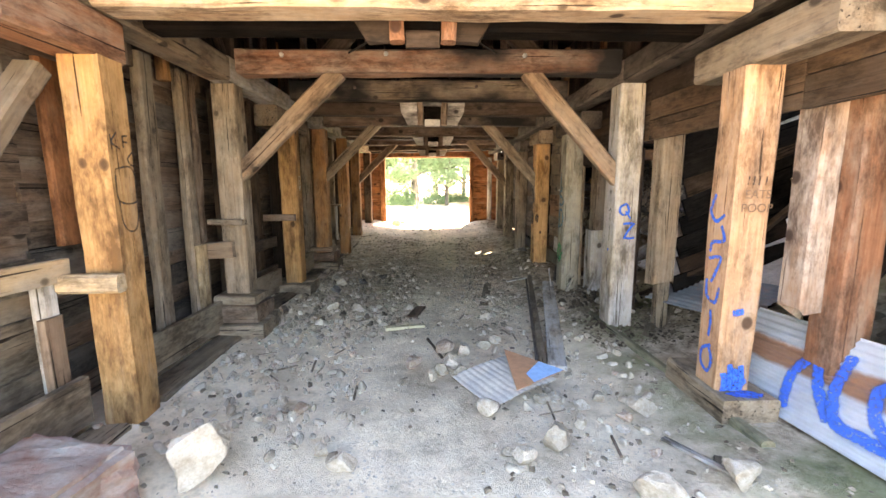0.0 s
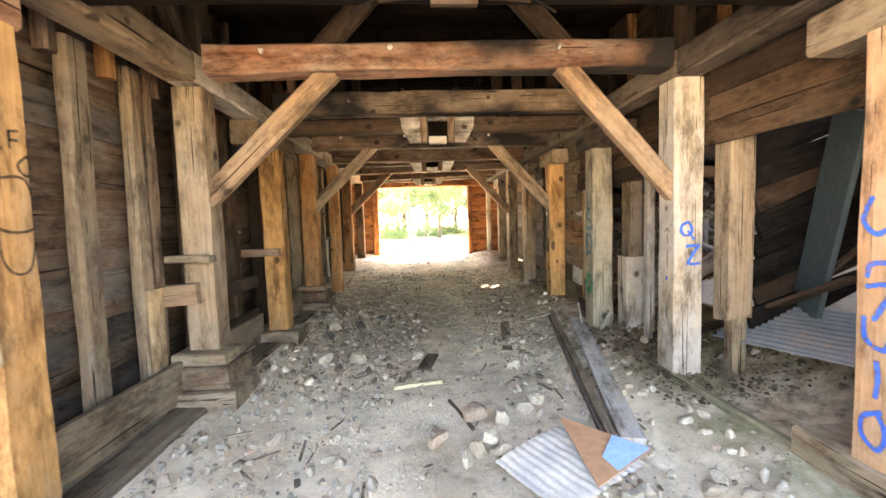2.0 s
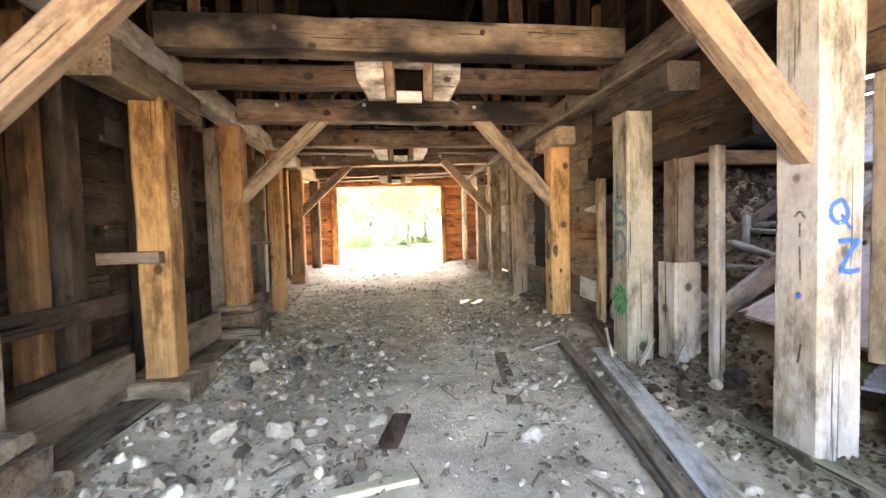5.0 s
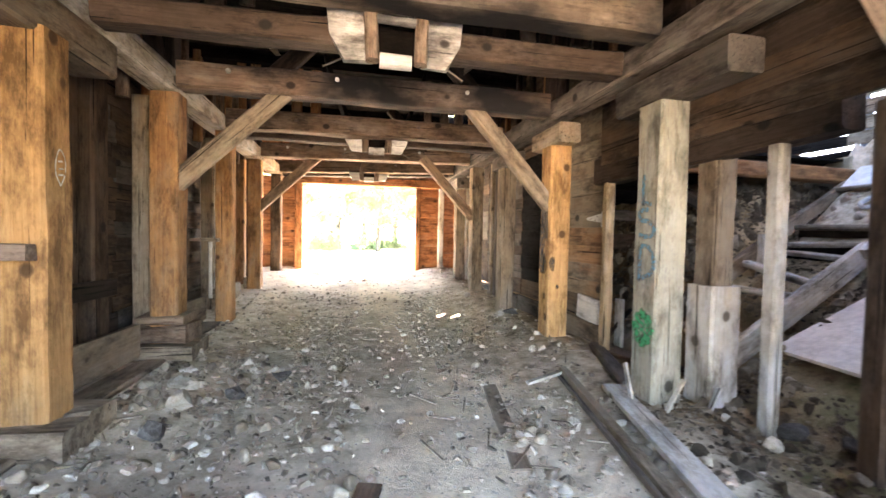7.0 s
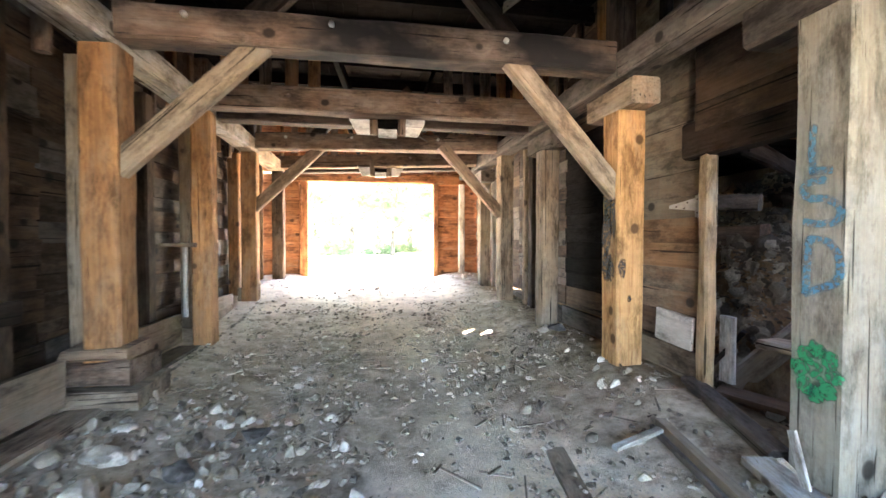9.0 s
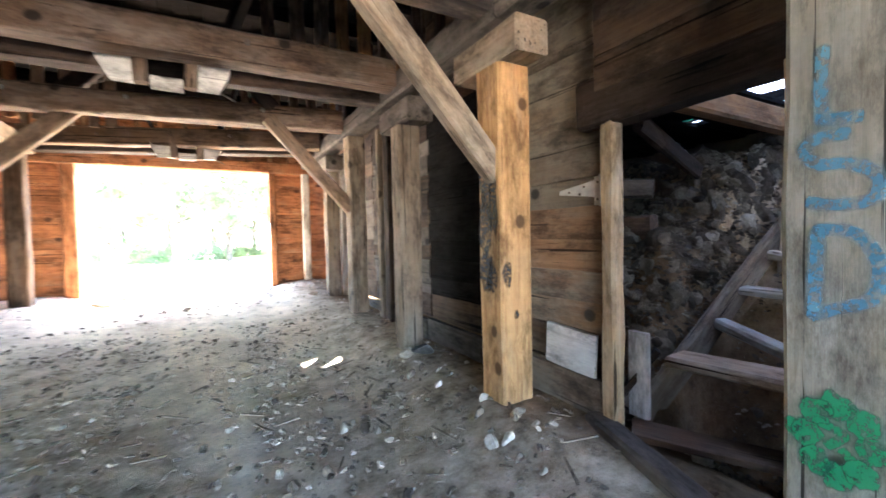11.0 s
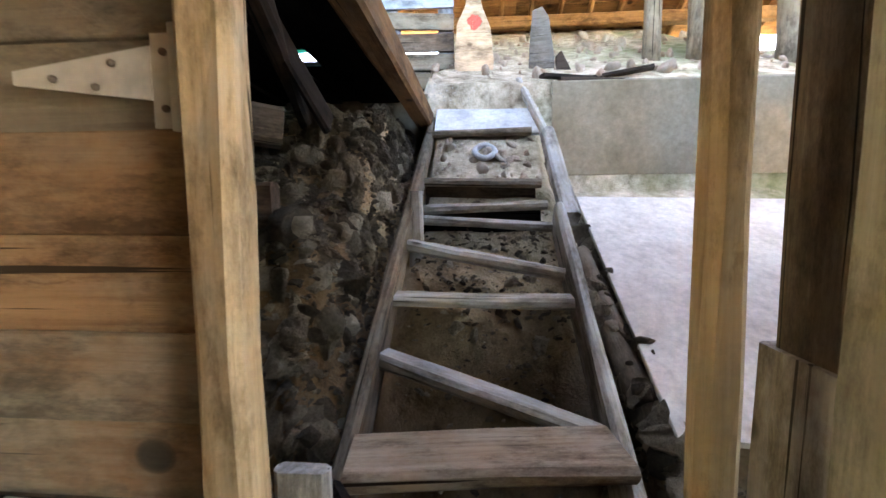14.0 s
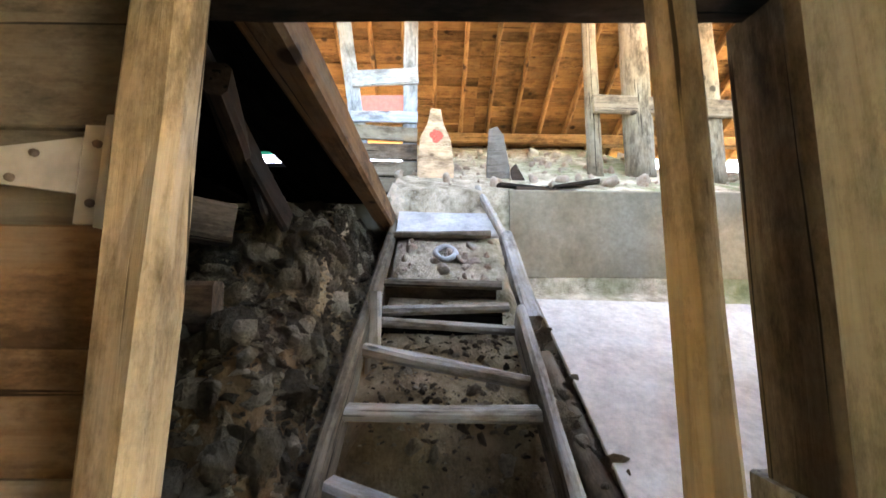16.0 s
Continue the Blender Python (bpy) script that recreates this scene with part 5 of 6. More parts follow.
def litter(count):
    """Wood splinters and sticks strewn on the floor, as one mesh."""
    bm = bmesh.new()
    for _ in range(count):
        x, y = rng.uniform(-2.0, 2.6), rng.uniform(3.2, 13)
        if x < 0.3 and rng.random() < 0.5:
            continue
        ln, a = rng.uniform(0.06, 0.32), rng.uniform(0, 3.14)
        m = Matrix.Translation(Vector((x, y, ground_z(x, y) + 0.02)) * K) @ Euler((0, rng.uniform(-0.08, 0.08), a)).to_matrix().to_4x4() @ Matrix.Diagonal((ln * K, rng.uniform(0.006, 0.02), 0.008, 1))
        bmesh.ops.create_cube(bm, size=1.0, matrix=m)
    return bm


o = part("wood_litter", litter(190), GREY)
tagged(o, "grey wood splinters and sticks strewn on the dirt", "litter", kind="stuff")

slab_ = new("stone_slab", rock_mesh("stone_slab", 63, 0.8, CONCRETE, 4))
slab_.matrix_basis = Matrix.LocRotScale(Vector((4.86, 9.62, 1.2)) * K, Euler((0.2, 0.1, -0.5)), (0.34 * K, 0.75 * K, 0.95 * K))
tagged(slab_, "pale greenish stone slab standing in the rubble heap", "slab")
for a, b, w, h_, mat in (((3.1, 9.3, 1.5), (3.52, 8.6, 1.43), 0.16, 0.16, GREYBOARD), ((3.55, 9.5, 1.1), (3.75, 8.75, 1.12), 0.2, 0.22, STAINED), ((3.37, 8.63, 1.95), (4.76, 8.99, 1.72), 0.09, 0.14, DARK)):
    tagged(beam("fallen_timber", a, b, w, h_, mat, rough=0.014), "dusty broken timber end sticking out of the rubble", "timber", "broken timbers on the heap")
lumps("rubble", 45, lambda: (rng.uniform(3.2, 5.6), 8.55 + 0.8 * rng.random()), 0.12, 0.32, RUBBLE, "larger dusty stones in the rubble heap", "rubble", 1.8, -0.1)

bm = bmesh.new()
rows = []
for i in range(20):
    a = i * math.tau / 20
    c = Vector((math.cos(a) * 0.085, math.sin(a) * 0.085, 0.006 * math.sin(3 * a)))
    rows.append([bm.verts.new(c + Vector((math.cos(a) * math.cos(q), math.sin(a) * math.cos(q), math.sin(q))) * 0.024) for q in [k * math.tau / 8 for k in range(8)]])
for p, q in zip(rows, rows[1:] + rows[:1]):
    for k in range(8):
        bm.faces.new((p[k], q[k], q[(k + 1) % 8], p[(k + 1) % 8]))
bmesh.ops.recalc_face_normals(bm, faces=bm.faces)
o = part("iron_ring", bm, STEPDUST, None, "", frame_on((5.86, 7.72, ground_z(5.86, 7.72) + 0.06), (0, 1, 0), (0.55, 0, 0.5)), smooth=True)
tagged(o, "dusty pale ring lying in the dirt at the stair top", "ring")
lumps("rubble", 90, lambda: (rng.uniform(5.5, 6.1), rng.uniform(7.25, 8.2)), 0.02, 0.16, ROCKTAN, "pale dusty crumbs at the top of the stair", "rubble", 2.4, -0.05)

# ---- boards lying on the floor ----
def lying(a, b, w, t, mat, label, cat="board", lift=0.02, **kw):
    o = plank("floor_board", (a[0], a[1], ground_z(*a) + lift), (b[0], b[1], ground_z(*b) + lift), w, t, mat, None, **kw)
    return tagged(o, label, cat)


lying((1.18, 4.1), (1.93, 7.9), 0.08, 0.08, GREY, "long narrow grey rail timber in the dirt", "timber", 0.03)
lying((1.3, 4.0), (2.12, 7.3), 0.19, 0.05, PALE, "long grey plank lying beside a rail timber", "plank", 0.05)
lying((1.1, 4.0), (1.86, 7.9), 0.03, 0.05, GREYBOARD, "thin dark strip along a rail timber", "strip", 0.02)
lying((0.84, 6.4), (1.12, 7.95), 0.14, 0.03, GREY, "flat grey board half sunk in the soil", "board", 0.0)
lying((-0.3, 5.85), (-0.16, 6.42), 0.16, 0.03, STAINED, "short dark brown board on the soil", "board", 0.01)
lying((-0.62, 5.36), (-0.1, 5.48), 0.09, 0.04, plain_paint("pale_yellow_wood", (0.6, 0.53, 0.33)), "short pale yellow board on the dust", "board", 0.02)
lying((1.45, 7.72), (1.85, 7.8), 0.06, 0.03, PALE, "short bleached stick across the rail timber", "stick", 0.06)
lying((2.0, 6.95), (2.1, 7.3), 0.1, 0.04, PALE, "short pale offcut beside the grey plank", "board", 0.05)
lying((-0.05, 4.95), (0.12, 4.4), 0.03, 0.03, STAINED, "thin brown stick on the dust", "stick", 0.01)
lying((1.95, 2.2), (1.7, 2.75), 0.06, 0.02, PALE, "short grey splintered board", "board", 0.02)
lying((1.32, 2.6), (1.36, 2.85), 0.02, 0.02, STAINED, "thin dark stick upright in the dust", "stick", 0.04)
MOSSY = wood("mossy_timber", (0.2, 0.17, 0.1), (0.36, 0.32, 0.21), (0.3, 0.31, 0.17), 0.35)
o = beam("sill_timber", (2.32, 2.55, -0.3), (2.26, 5.6, -0.32), 0.1, 0.1, MOSSY)
tagged(o, "mossy half-buried sill timber along the posts", "timber")
o = beam("sill_timber", (2.3, 7.3, -0.27), (2.7, 8.5, -0.22), 0.16, 0.12, GREYBOARD)
tagged(o, "splintered grey timber in the dirt by the stair", "timber")
o = plank("fallen_plank", (2.75, 8.25, -0.2), (3.5, 7.2, -0.3), 0.26, 0.04, BROWN)
tagged(o, "dark fallen plank at the foot of the stair", "plank")
o = plank("fallen_plank", (2.72, 8.5, -0.25), (2.95, 8.2, 0.3), 0.1, 0.04, DARK)
tagged(o, "dark board propped in the stair opening", "plank")


# ---- corrugated sheets ----
def corrugated(name, u, v, waves, depth, mat, m, bulge=0.0, label=""):
    """A sheet of u by v metres, its ridges along x."""
    bm = bmesh.new()
    nu, nv, rows = 10, waves * 6, []
    for side in (0, 1):
        grid = []
        for i in range(nu + 1):
            row = []
            for j in range(nv + 1):
                y = (j / nv - 0.5) * v
                z = math.sin(j / nv * waves * math.tau) * depth + bulge * math.cos((j / nv - 0.5) * math.pi) + 0.012 * noise.noise(Vector((i * 0.5, j * 0.05, 3)))
                row.append(bm.verts.new(((i / nu - 0.5) * u + 0.012 * noise.noise(Vector((i, j * 0.3, 9))), y, z - 0.002 * side)))
            grid.append(row)
        for p, q in zip(grid, grid[1:]):
            for j in range(nv):
                f = (p[j], q[j], q[j + 1], p[j + 1])
                bm.faces.new(f if side == 0 else f[::-1])
    return tagged(part(name, bm, mat, None, "", m, smooth=True), label, "metal sheet")


m_big = frame_on((2.88, 2.35, 0.09), (0.02, -1, 0.04), (0.45, 0, 0.85))
sheet = corrugated("corrugated_sheet", 2.5 * K, 0.78 * K, 13, 0.008, ZINC, m_big, 0.0, "galvanised corrugated sheet with a rust band and blue graffiti")
corrugated("corrugated_sheet", 1.3 * K, 0.8 * K, 11, 0.009, ZINCRUST, frame_on((3.35, 4.7, 0.22), (0.3, -1, 0.05), (1, 0.2, 0.42)), 0.0, "rusting corrugated sheet lying on the slope")
corrugated("corrugated_sheet", 0.7 * K, 0.72 * K, 11, 0.0026, DUSTYZINC, frame_on((0.68, 3.72, -0.33), (0.35, -0.7, 0.02), (0.7, 0.35, 0.1)), 0.02, "small bent corrugated sheet lying on the dust")


def flat_patch(pts, thick=0.004):
    bm = bmesh.new()
    top = [bm.verts.new(Vector(p) * K) for p in pts]
    low = [bm.verts.new(Vector(p) * K - Vector((0, 0, thick))) for p in pts]
    bm.faces.new(top)
    bm.faces.new(low[::-1])
    for i in range(len(pts)):
        j = (i + 1) % len(pts)
        bm.faces.new((top[i], low[i], low[j], top[j]))
    bmesh.ops.recalc_face_normals(bm, faces=bm.faces)
    return bm


flap = thing("metal_flap", (0.95, 3.8, -0.3), "bent metal flap, rust orange with pale blue paint", "metal sheet")
part("flap_sheet", flat_patch([(0.76, 4.12, -0.2), (1.26, 3.68, -0.24), (0.74, 3.35, -0.26)]), plain_paint("orange_rust", (0.5, 0.26, 0.14), 0.7), flap)
part("paint_patch", flat_patch([(1.05, 3.83, -0.212), (1.25, 3.68, -0.234), (0.92, 3.47, -0.246), (0.88, 3.62, -0.235)], 0.002), SKYBLUE, flap, "pale blue paint")


# ---- graffiti ----
layer = itertools.cycle(range(9))


def drape(bm, m, target):
    """Presses the points of a painted patch onto the face of target, seen along -z of m. Returns the pose."""
    lift = 0.006 + 0.0003 * next(layer)
    if target is None:
        return m @ Matrix.Translation((0, 0, lift))
    me, w = target.data, world_pose(target)
    tree_ = BVHTree.FromPolygons([w @ v.co for v in me.vertices], [tuple(p.vertices) for p in me.polygons])
    inv, way = m.inverted(), (m.to_3x3() @ Vector((0, 0, -1))).normalized()
    for v in bm.verts:
        p = m @ v.co
        hit = tree_.ray_cast(p - way * 0.15, way)[0]
        if hit is not None:
            v.co = inv @ (hit - way * lift)
    return m


def world_pose(ob):
    w = ob.matrix_basis.copy()
    up = ob.parent
    while up is not None:
        w = up.matrix_basis @ w
        up = up.parent
    return w


def set_cover(ob, values):
    at = ob.data.attributes.new("cover", "FLOAT", "POINT")
    for i, v in enumerate(values):
        at.data[i].value = v


def stroke(name, pts, width, m, mat, parent, label="", target=None):
    """A painted line through points of the plane of m, in plan units."""
    ps = [Vector((p[0], p[1], 0)) * K for p in pts]
    fine_pts = []
    ps = [ps[0] + (ps[0] - ps[1]).normalized() * width * K * 0.4] + ps[1:-1] + [ps[-1] + (ps[-1] - ps[-2]).normalized() * width * K * 0.4]
    for i in range(len(ps) - 1):
        p0, p1, p2, p3 = ps[max(0, i - 1)], ps[i], ps[i + 1], ps[min(len(ps) - 1, i + 2)]
        for k in range(8):
            t = k / 8
            fine_pts.append(0.5 * (2 * p1 + (p2 - p0) * t + (2 * p0 - 5 * p1 + 4 * p2 - p3) * t * t + (3 * p1 - p0 - 3 * p2 + p3) * t ** 3))
    fine_pts.append(ps[-1])
    bm = bmesh.new()
    w, rows, cover = width * K * 0.62, [], []
    last = len(fine_pts) - 1
    for i, p in enumerate(fine_pts):
        d = fine_pts[min(i + 1, last)] - fine_pts[max(i - 1, 0)]
        n = Vector((-d.y, d.x, 0)).normalized() * w * (1 + 0.22 * noise.noise(Vector((i * 0.5, w * 90, 0))))
        if i in (0, last):
            n *= 0.5
        rows.append([bm.verts.new(p + n * f) for f in (1, 0.4, -0.4, -1)])
        cover += [0, 0.2, 0.2, 0] if i in (0, last) else [0, 1, 1, 0]
    for a, b in zip(rows, rows[1:]):
        for k in range(3):
            bm.faces.new((a[k], a[k + 1], b[k + 1], b[k]))
    for f in bm.faces:
        f.normal_update()
        if f.normal.z < 0:
            f.normal_flip()
    ob = part(name, bm, mat, parent, label, drape(bm, m, target))
    set_cover(ob, cover)
    return ob


def blotch(name, at, rx, ry, m, mat, parent, target=None):
    """An uneven painted or burnt patch."""
    bm = bmesh.new()
    seed = rng.uniform(0, 99)
    rings, cover = [], []
    for f in (1.0, 0.72, 0.4, 0.15):
        ring = []
        for k in range(30):
            a = k * math.tau / 30
            r = 1 + 0.3 * noise.noise(Vector((math.cos(a) * 1.6 + seed, math.sin(a) * 1.6, 0))) + 0.14 * noise.noise(Vector((math.cos(a) * 6 + seed, math.sin(a) * 6, 4)))
            ring.append(bm.verts.new(Vector((at[0] + rx * f * r * math.cos(a), at[1] + ry * f * r * math.sin(a), 0)) * K))
            cover.append(0 if f == 1.0 else 1)
        rings.append(ring)
    for p, q in zip(rings, rings[1:]):
        for k in range(30):
            bm.faces.new((p[k], p[(k + 1) % 30], q[(k + 1) % 30], q[k]))
    bm.faces.new(rings[-1])
    ob = part(name, bm, mat, parent, "", drape(bm, m, target))
    set_cover(ob, cover)
    return ob


def on_front(x, y, z):
    """Plane of a face that looks towards -y: x right, y up."""
    return frame_on((x, y, z), (1, 0, 0), (0, 0, 1))


def on_left(x, y, z):
    """Plane of a face that looks towards -x: x towards -y, y up."""
    return frame_on((x, y, z), (0, -1, 0), (0, 0, 1))


def on_right(x, y, z):
    """Plane of a face that looks towards +x: x towards +y, y up."""
    return frame_on((x, y, z), (0, 1, 0), (0, 0, 1))


def lettering(name, text, size, m, mat, parent):
    cu = bpy.data.curves.new(name, "FONT")
    cu.body = text
    cu.size = size * K
    cu.extrude = 0.0008
    cu.align_x = "CENTER"
    cu.materials.append(mat)
    ob = new(name, cu)
    return place_under(ob, parent, m)


def tag_thing(name, at, label):
    return thing(name, at, label, "graffiti")


g = tag_thing("graffiti", (2.4, 5.0, 1.0), "blue painted letters Q and Z on a pale post")
m = on_front(2.4, 5.0, 1.0)
stroke("letter", [(-0.02, 0.27), (-0.08, 0.24), (-0.09, 0.18), (-0.05, 0.14), (0.0, 0.15), (0.02, 0.2), (-0.01, 0.26)], 0.03, m, BLUE, g, target=POSTS[1][1])
stroke("letter", [(-0.02, 0.18), (0.01, 0.14), (0.04, 0.1)], 0.02, m, BLUE, g, target=POSTS[1][1])
stroke("letter", [(-0.03, 0.03), (0.03, 0.035), (0.09, 0.03)], 0.03, m, BLUE, g, target=POSTS[1][1])
stroke("letter", [(0.09, 0.03), (0.03, -0.05), (-0.02, -0.14)], 0.03, m, BLUE, g, target=POSTS[1][1])
stroke("letter", [(-0.02, -0.14), (0.04, -0.15), (0.1, -0.14)], 0.03, m, BLUE, g, target=POSTS[1][1])

g = tag_thing("graffiti", (2.25, 7.08, 1.0), "faded teal letters L S D on a pale post")
m = on_left(2.25, 7.08, 1.0)
stroke("letter", [(-0.04, 0.7), (-0.045, 0.58), (-0.04, 0.46)], 0.044, m, TEAL, g, target=POSTS[2][1])
stroke("letter", [(-0.04, 0.46), (0.0, 0.455), (0.05, 0.45)], 0.044, m, TEAL, g, target=POSTS[2][1])
stroke("letter", [(0.02, 0.4), (-0.05, 0.4), (-0.09, 0.36), (-0.05, 0.31), (0.03, 0.3), (0.1, 0.25), (0.09, 0.18), (0.0, 0.165), (-0.07, 0.18)], 0.044, m, TEAL, g, target=POSTS[2][1])
stroke("letter", [(-0.05, 0.08), (-0.055, -0.06), (-0.06, -0.22)], 0.044, m, TEAL, g, target=POSTS[2][1])
stroke("letter", [(-0.05, 0.08), (0.04, 0.07), (0.1, -0.02), (0.09, -0.14), (0.0, -0.19), (-0.06, -0.22)], 0.044, m, TEAL, g, target=POSTS[2][1])
g = tag_thing("graffiti", (2.25, 7.08, 0.3), "green spray-painted cloud shape low on a pale post")
m = on_left(2.25, 7.08, 0.3)
for k in range(8):
    a = k * math.tau / 8
    blotch("paint_mark", (0.005 + 0.085 * math.cos(a), 0.05 + 0.125 * math.sin(a)), 0.052, 0.056, m, GREEN, g, POSTS[2][1])
blotch("paint_mark", (-0.125, 0.06), 0.03, 0.035, m, GREEN, g, POSTS[2][1])
for pts in ([(-0.05, 0.1), (0.02, 0.08), (-0.02, 0.03)], [(0.02, 0.02), (0.06, -0.03), (0.0, -0.06)]):
    stroke("paint_mark", pts, 0.035, m, GREEN, g, target=POSTS[2][1])

g = tag_thing("graffiti", (2.25, 5.12, 0.8), "blue paint dot and thin black marks on a pale post")
m = on_left(2.25, 5.12, 0.0)
blotch("paint_mark", (0.0, 0.7), 0.02, 0.022, m, BLUE, g, POSTS[1][1])
for pts in ([(-0.03, 1.18), (0.0, 1.21), (0.03, 1.17)], [(0.0, 1.14), (0.0, 1.06)], [(0.0, 1.0), (0.01, 0.8)], [(0.02, 0.4), (0.0, 0.28)]):
    stroke("pen_mark", pts, 0.013, m, MARKER, g, target=POSTS[1][1])

g = tag_thing("graffiti", (2.25, 3.1, 0.7), "blue squiggled lettering down a honey-coloured post")
m = on_left(2.25, 3.15, 0.0)
stroke("letter", [(-0.05, 1.42), (-0.09, 1.3), (-0.02, 1.22), (0.06, 1.27)], 0.03, m, BLUE, g, target=POSTS[0][1])
stroke("letter", [(0.04, 1.18), (0.08, 1.08), (-0.04, 1.05), (-0.06, 0.98)], 0.03, m, BLUE, g, target=POSTS[0][1])
stroke("letter", [(-0.06, 0.92), (0.06, 0.94), (0.02, 0.82), (-0.02, 0.74)], 0.03, m, BLUE, g, target=POSTS[0][1])
stroke("letter", [(-0.07, 0.74), (-0.06, 0.62), (0.04, 0.58), (0.07, 0.7)], 0.03, m, BLUE, g, target=POSTS[0][1])
stroke("letter", [(0.0, 0.5), (0.01, 0.4), (0.0, 0.3)], 0.03, m, BLUE, g, target=POSTS[0][1])
stroke("letter", [(0.03, 0.22), (-0.06, 0.16), (-0.06, 0.05), (0.02, 0.0), (0.06, 0.1), (0.02, 0.2)], 0.03, m, BLUE, g, target=POSTS[0][1])
m = on_front(2.4, 3.0, 0.0)
for dx, lo_, hi_ in ((-0.1, -0.12, 0.02), (-0.055, -0.1, 0.09), (-0.01, -0.13, 0.05), (0.035, -0.1, 0.08)):
    stroke("paint_mark", [(dx, lo_), (dx + 0.006, 0.5 * (lo_ + hi_)), (dx - 0.004, hi_)], 0.044, m, BLUE, g, "smear of blue paint", POSTS[0][1])
stroke("paint_mark", [(-0.06, 0.52), (-0.01, 0.53)], 0.05, m, BLUE, g, target=POSTS[0][1])
blotch("paint_mark", (-0.01, -0.03), 0.1, 0.1, m, BLUE, g, POSTS[0][1])
blotch("paint_mark", (0.02, 0.0), 0.15, 0.06, frame_on((2.42, 2.94, -0.1), (1, 0, 0), (0, 1, 0)), BLUE, g, splashed)
g = tag_thing("graffiti", (2.4, 3.0, 1.4), "small black marker writing on a honey-coloured post")
lettering("writing", "EATS", 0.09, on_front(2.4, 2.985, 1.4), PENCIL, g)
lettering("writing", "POOP", 0.09, on_front(2.4, 2.985, 1.3), PENCIL, g)
for dx in (-0.08, -0.04, 0.0, 0.05):
    stroke("pen_mark", [(dx, 1.5), (dx + 0.005, 1.56)], 0.011, on_front(2.41, 3.0, 0.0), MARKER, g, target=POSTS[0][1])

g = tag_thing("graffiti", (-2.25, 3.15, 1.5), "black marker letters and outline shapes on a honey post")
m = on_right(-2.25, 3.15, 0.0)
for pts in ([(-0.1, 1.86), (-0.09, 1.76)], [(-0.04, 1.88), (-0.09, 1.81), (-0.02, 1.77)], [(0.02, 1.86), (0.02, 1.78)], [(0.02, 1.86), (0.07, 1.87)], [(0.02, 1.82), (0.06, 1.82)], [(0.1, 1.75), (0.05, 1.7), (0.09, 1.65), (0.13, 1.69), (0.1, 1.75)], [(-0.08, 1.62), (0.08, 1.63), (0.12, 1.4), (-0.08, 1.4), (-0.08, 1.62)], [(-0.08, 1.4), (-0.07, 1.24), (-0.01, 1.17), (0.07, 1.2), (0.12, 1.39)]):
    stroke("pen_mark", pts, 0.014, m, MARKER, g, target=POSTS[0][0])

CHALK = spray_paint("white_chalk", (0.7, 0.66, 0.58), 0.7)
g = tag_thing("graffiti", (-2.21, 7.13, 1.5), "small white chalk oval on a honey-coloured post")
m = on_right(-2.21, 7.13, 0.0)
stroke("chalk_mark", [(0.0, 1.42), (-0.045, 1.5), (-0.04, 1.6), (0.0, 1.66), (0.045, 1.6), (0.04, 1.5), (0.0, 1.42)], 0.012, m, CHALK, g, target=POSTS[2][0])
for z in (1.49, 1.53, 1.58):
    stroke("chalk_mark", [(-0.02, z), (0.02, z + 0.004)], 0.014, m, CHALK, g, target=POSTS[2][0])

g = tag_thing("graffiti", (2.85, 2.5, 0.1), "large bright blue strokes sprayed across corrugated metal")
flip = m_big @ Matrix.Translation((0, 0, 0.014))

for pts in ([(-0.57, -0.29), (-0.63, -0.05), (-0.53, 0.14), (-0.41, -0.06), (-0.25, -0.23)], [(-0.31, 0.22), (-0.3, -0.04), (-0.19, -0.23), (-0.01, -0.24), (0.14, -0.24)], [(0.12, 0.17), (-0.05, 0.11), (-0.05, 0.0), (0.03, -0.13), (0.2, -0.2)]):
    stroke("paint_stroke", pts, 0.085, flip, BLUE, g)

g = tag_thing("scorch_mark", (2.26, 9.1, 1.0), "black scorch marks down the edge of a pine post")
SCORCH = spray_paint("scorched_black", (0.02, 0.018, 0.017), 0.92)
m = on_left(2.27, 9.13, 0.0)
for u0, z0, rx, ry in ((-0.04, 1.55, 0.1, 0.3), (-0.05, 1.15, 0.1, 0.26), (-0.04, 0.82, 0.1, 0.18), (0.04, 0.75, 0.07, 0.12), (-0.07, 1.8, 0.05, 0.1), (0.06, 1.35, 0.06, 0.3)):
    blotch("scorch", (u0, z0), rx, ry, m, SCORCH, g, POSTS[3][1])
m = on_front(2.42, 8.98, 0.0)
blotch("scorch", (-0.1, 0.8), 0.045, 0.11, m, SCORCH, g, POSTS[3][1])
blotch("scorch", (-0.02, 0.48), 0.026, 0.04, m, SCORCH, g, POSTS[3][1])

g = tag_thing("graffiti", (7.2, 7.82, 3.1), "red paint dot on an upright board")
blotch("paint_mark", (0.0, 0.0), 0.09, 0.1, frame_on((7.24, 7.82, 3.42), (0, -1, 0), (0.08, 0, 1)), REDP, g, bpy.data.objects["orange_board"])

# ---- hinge plate and small iron ----
g = thing("strap_hinge", (2.74, 8.55, 1.38), "worn grey iron strap hinge on the boards", "hinge")
m = on_left(2.745, 8.55, 1.38)
bm = bmesh.new()
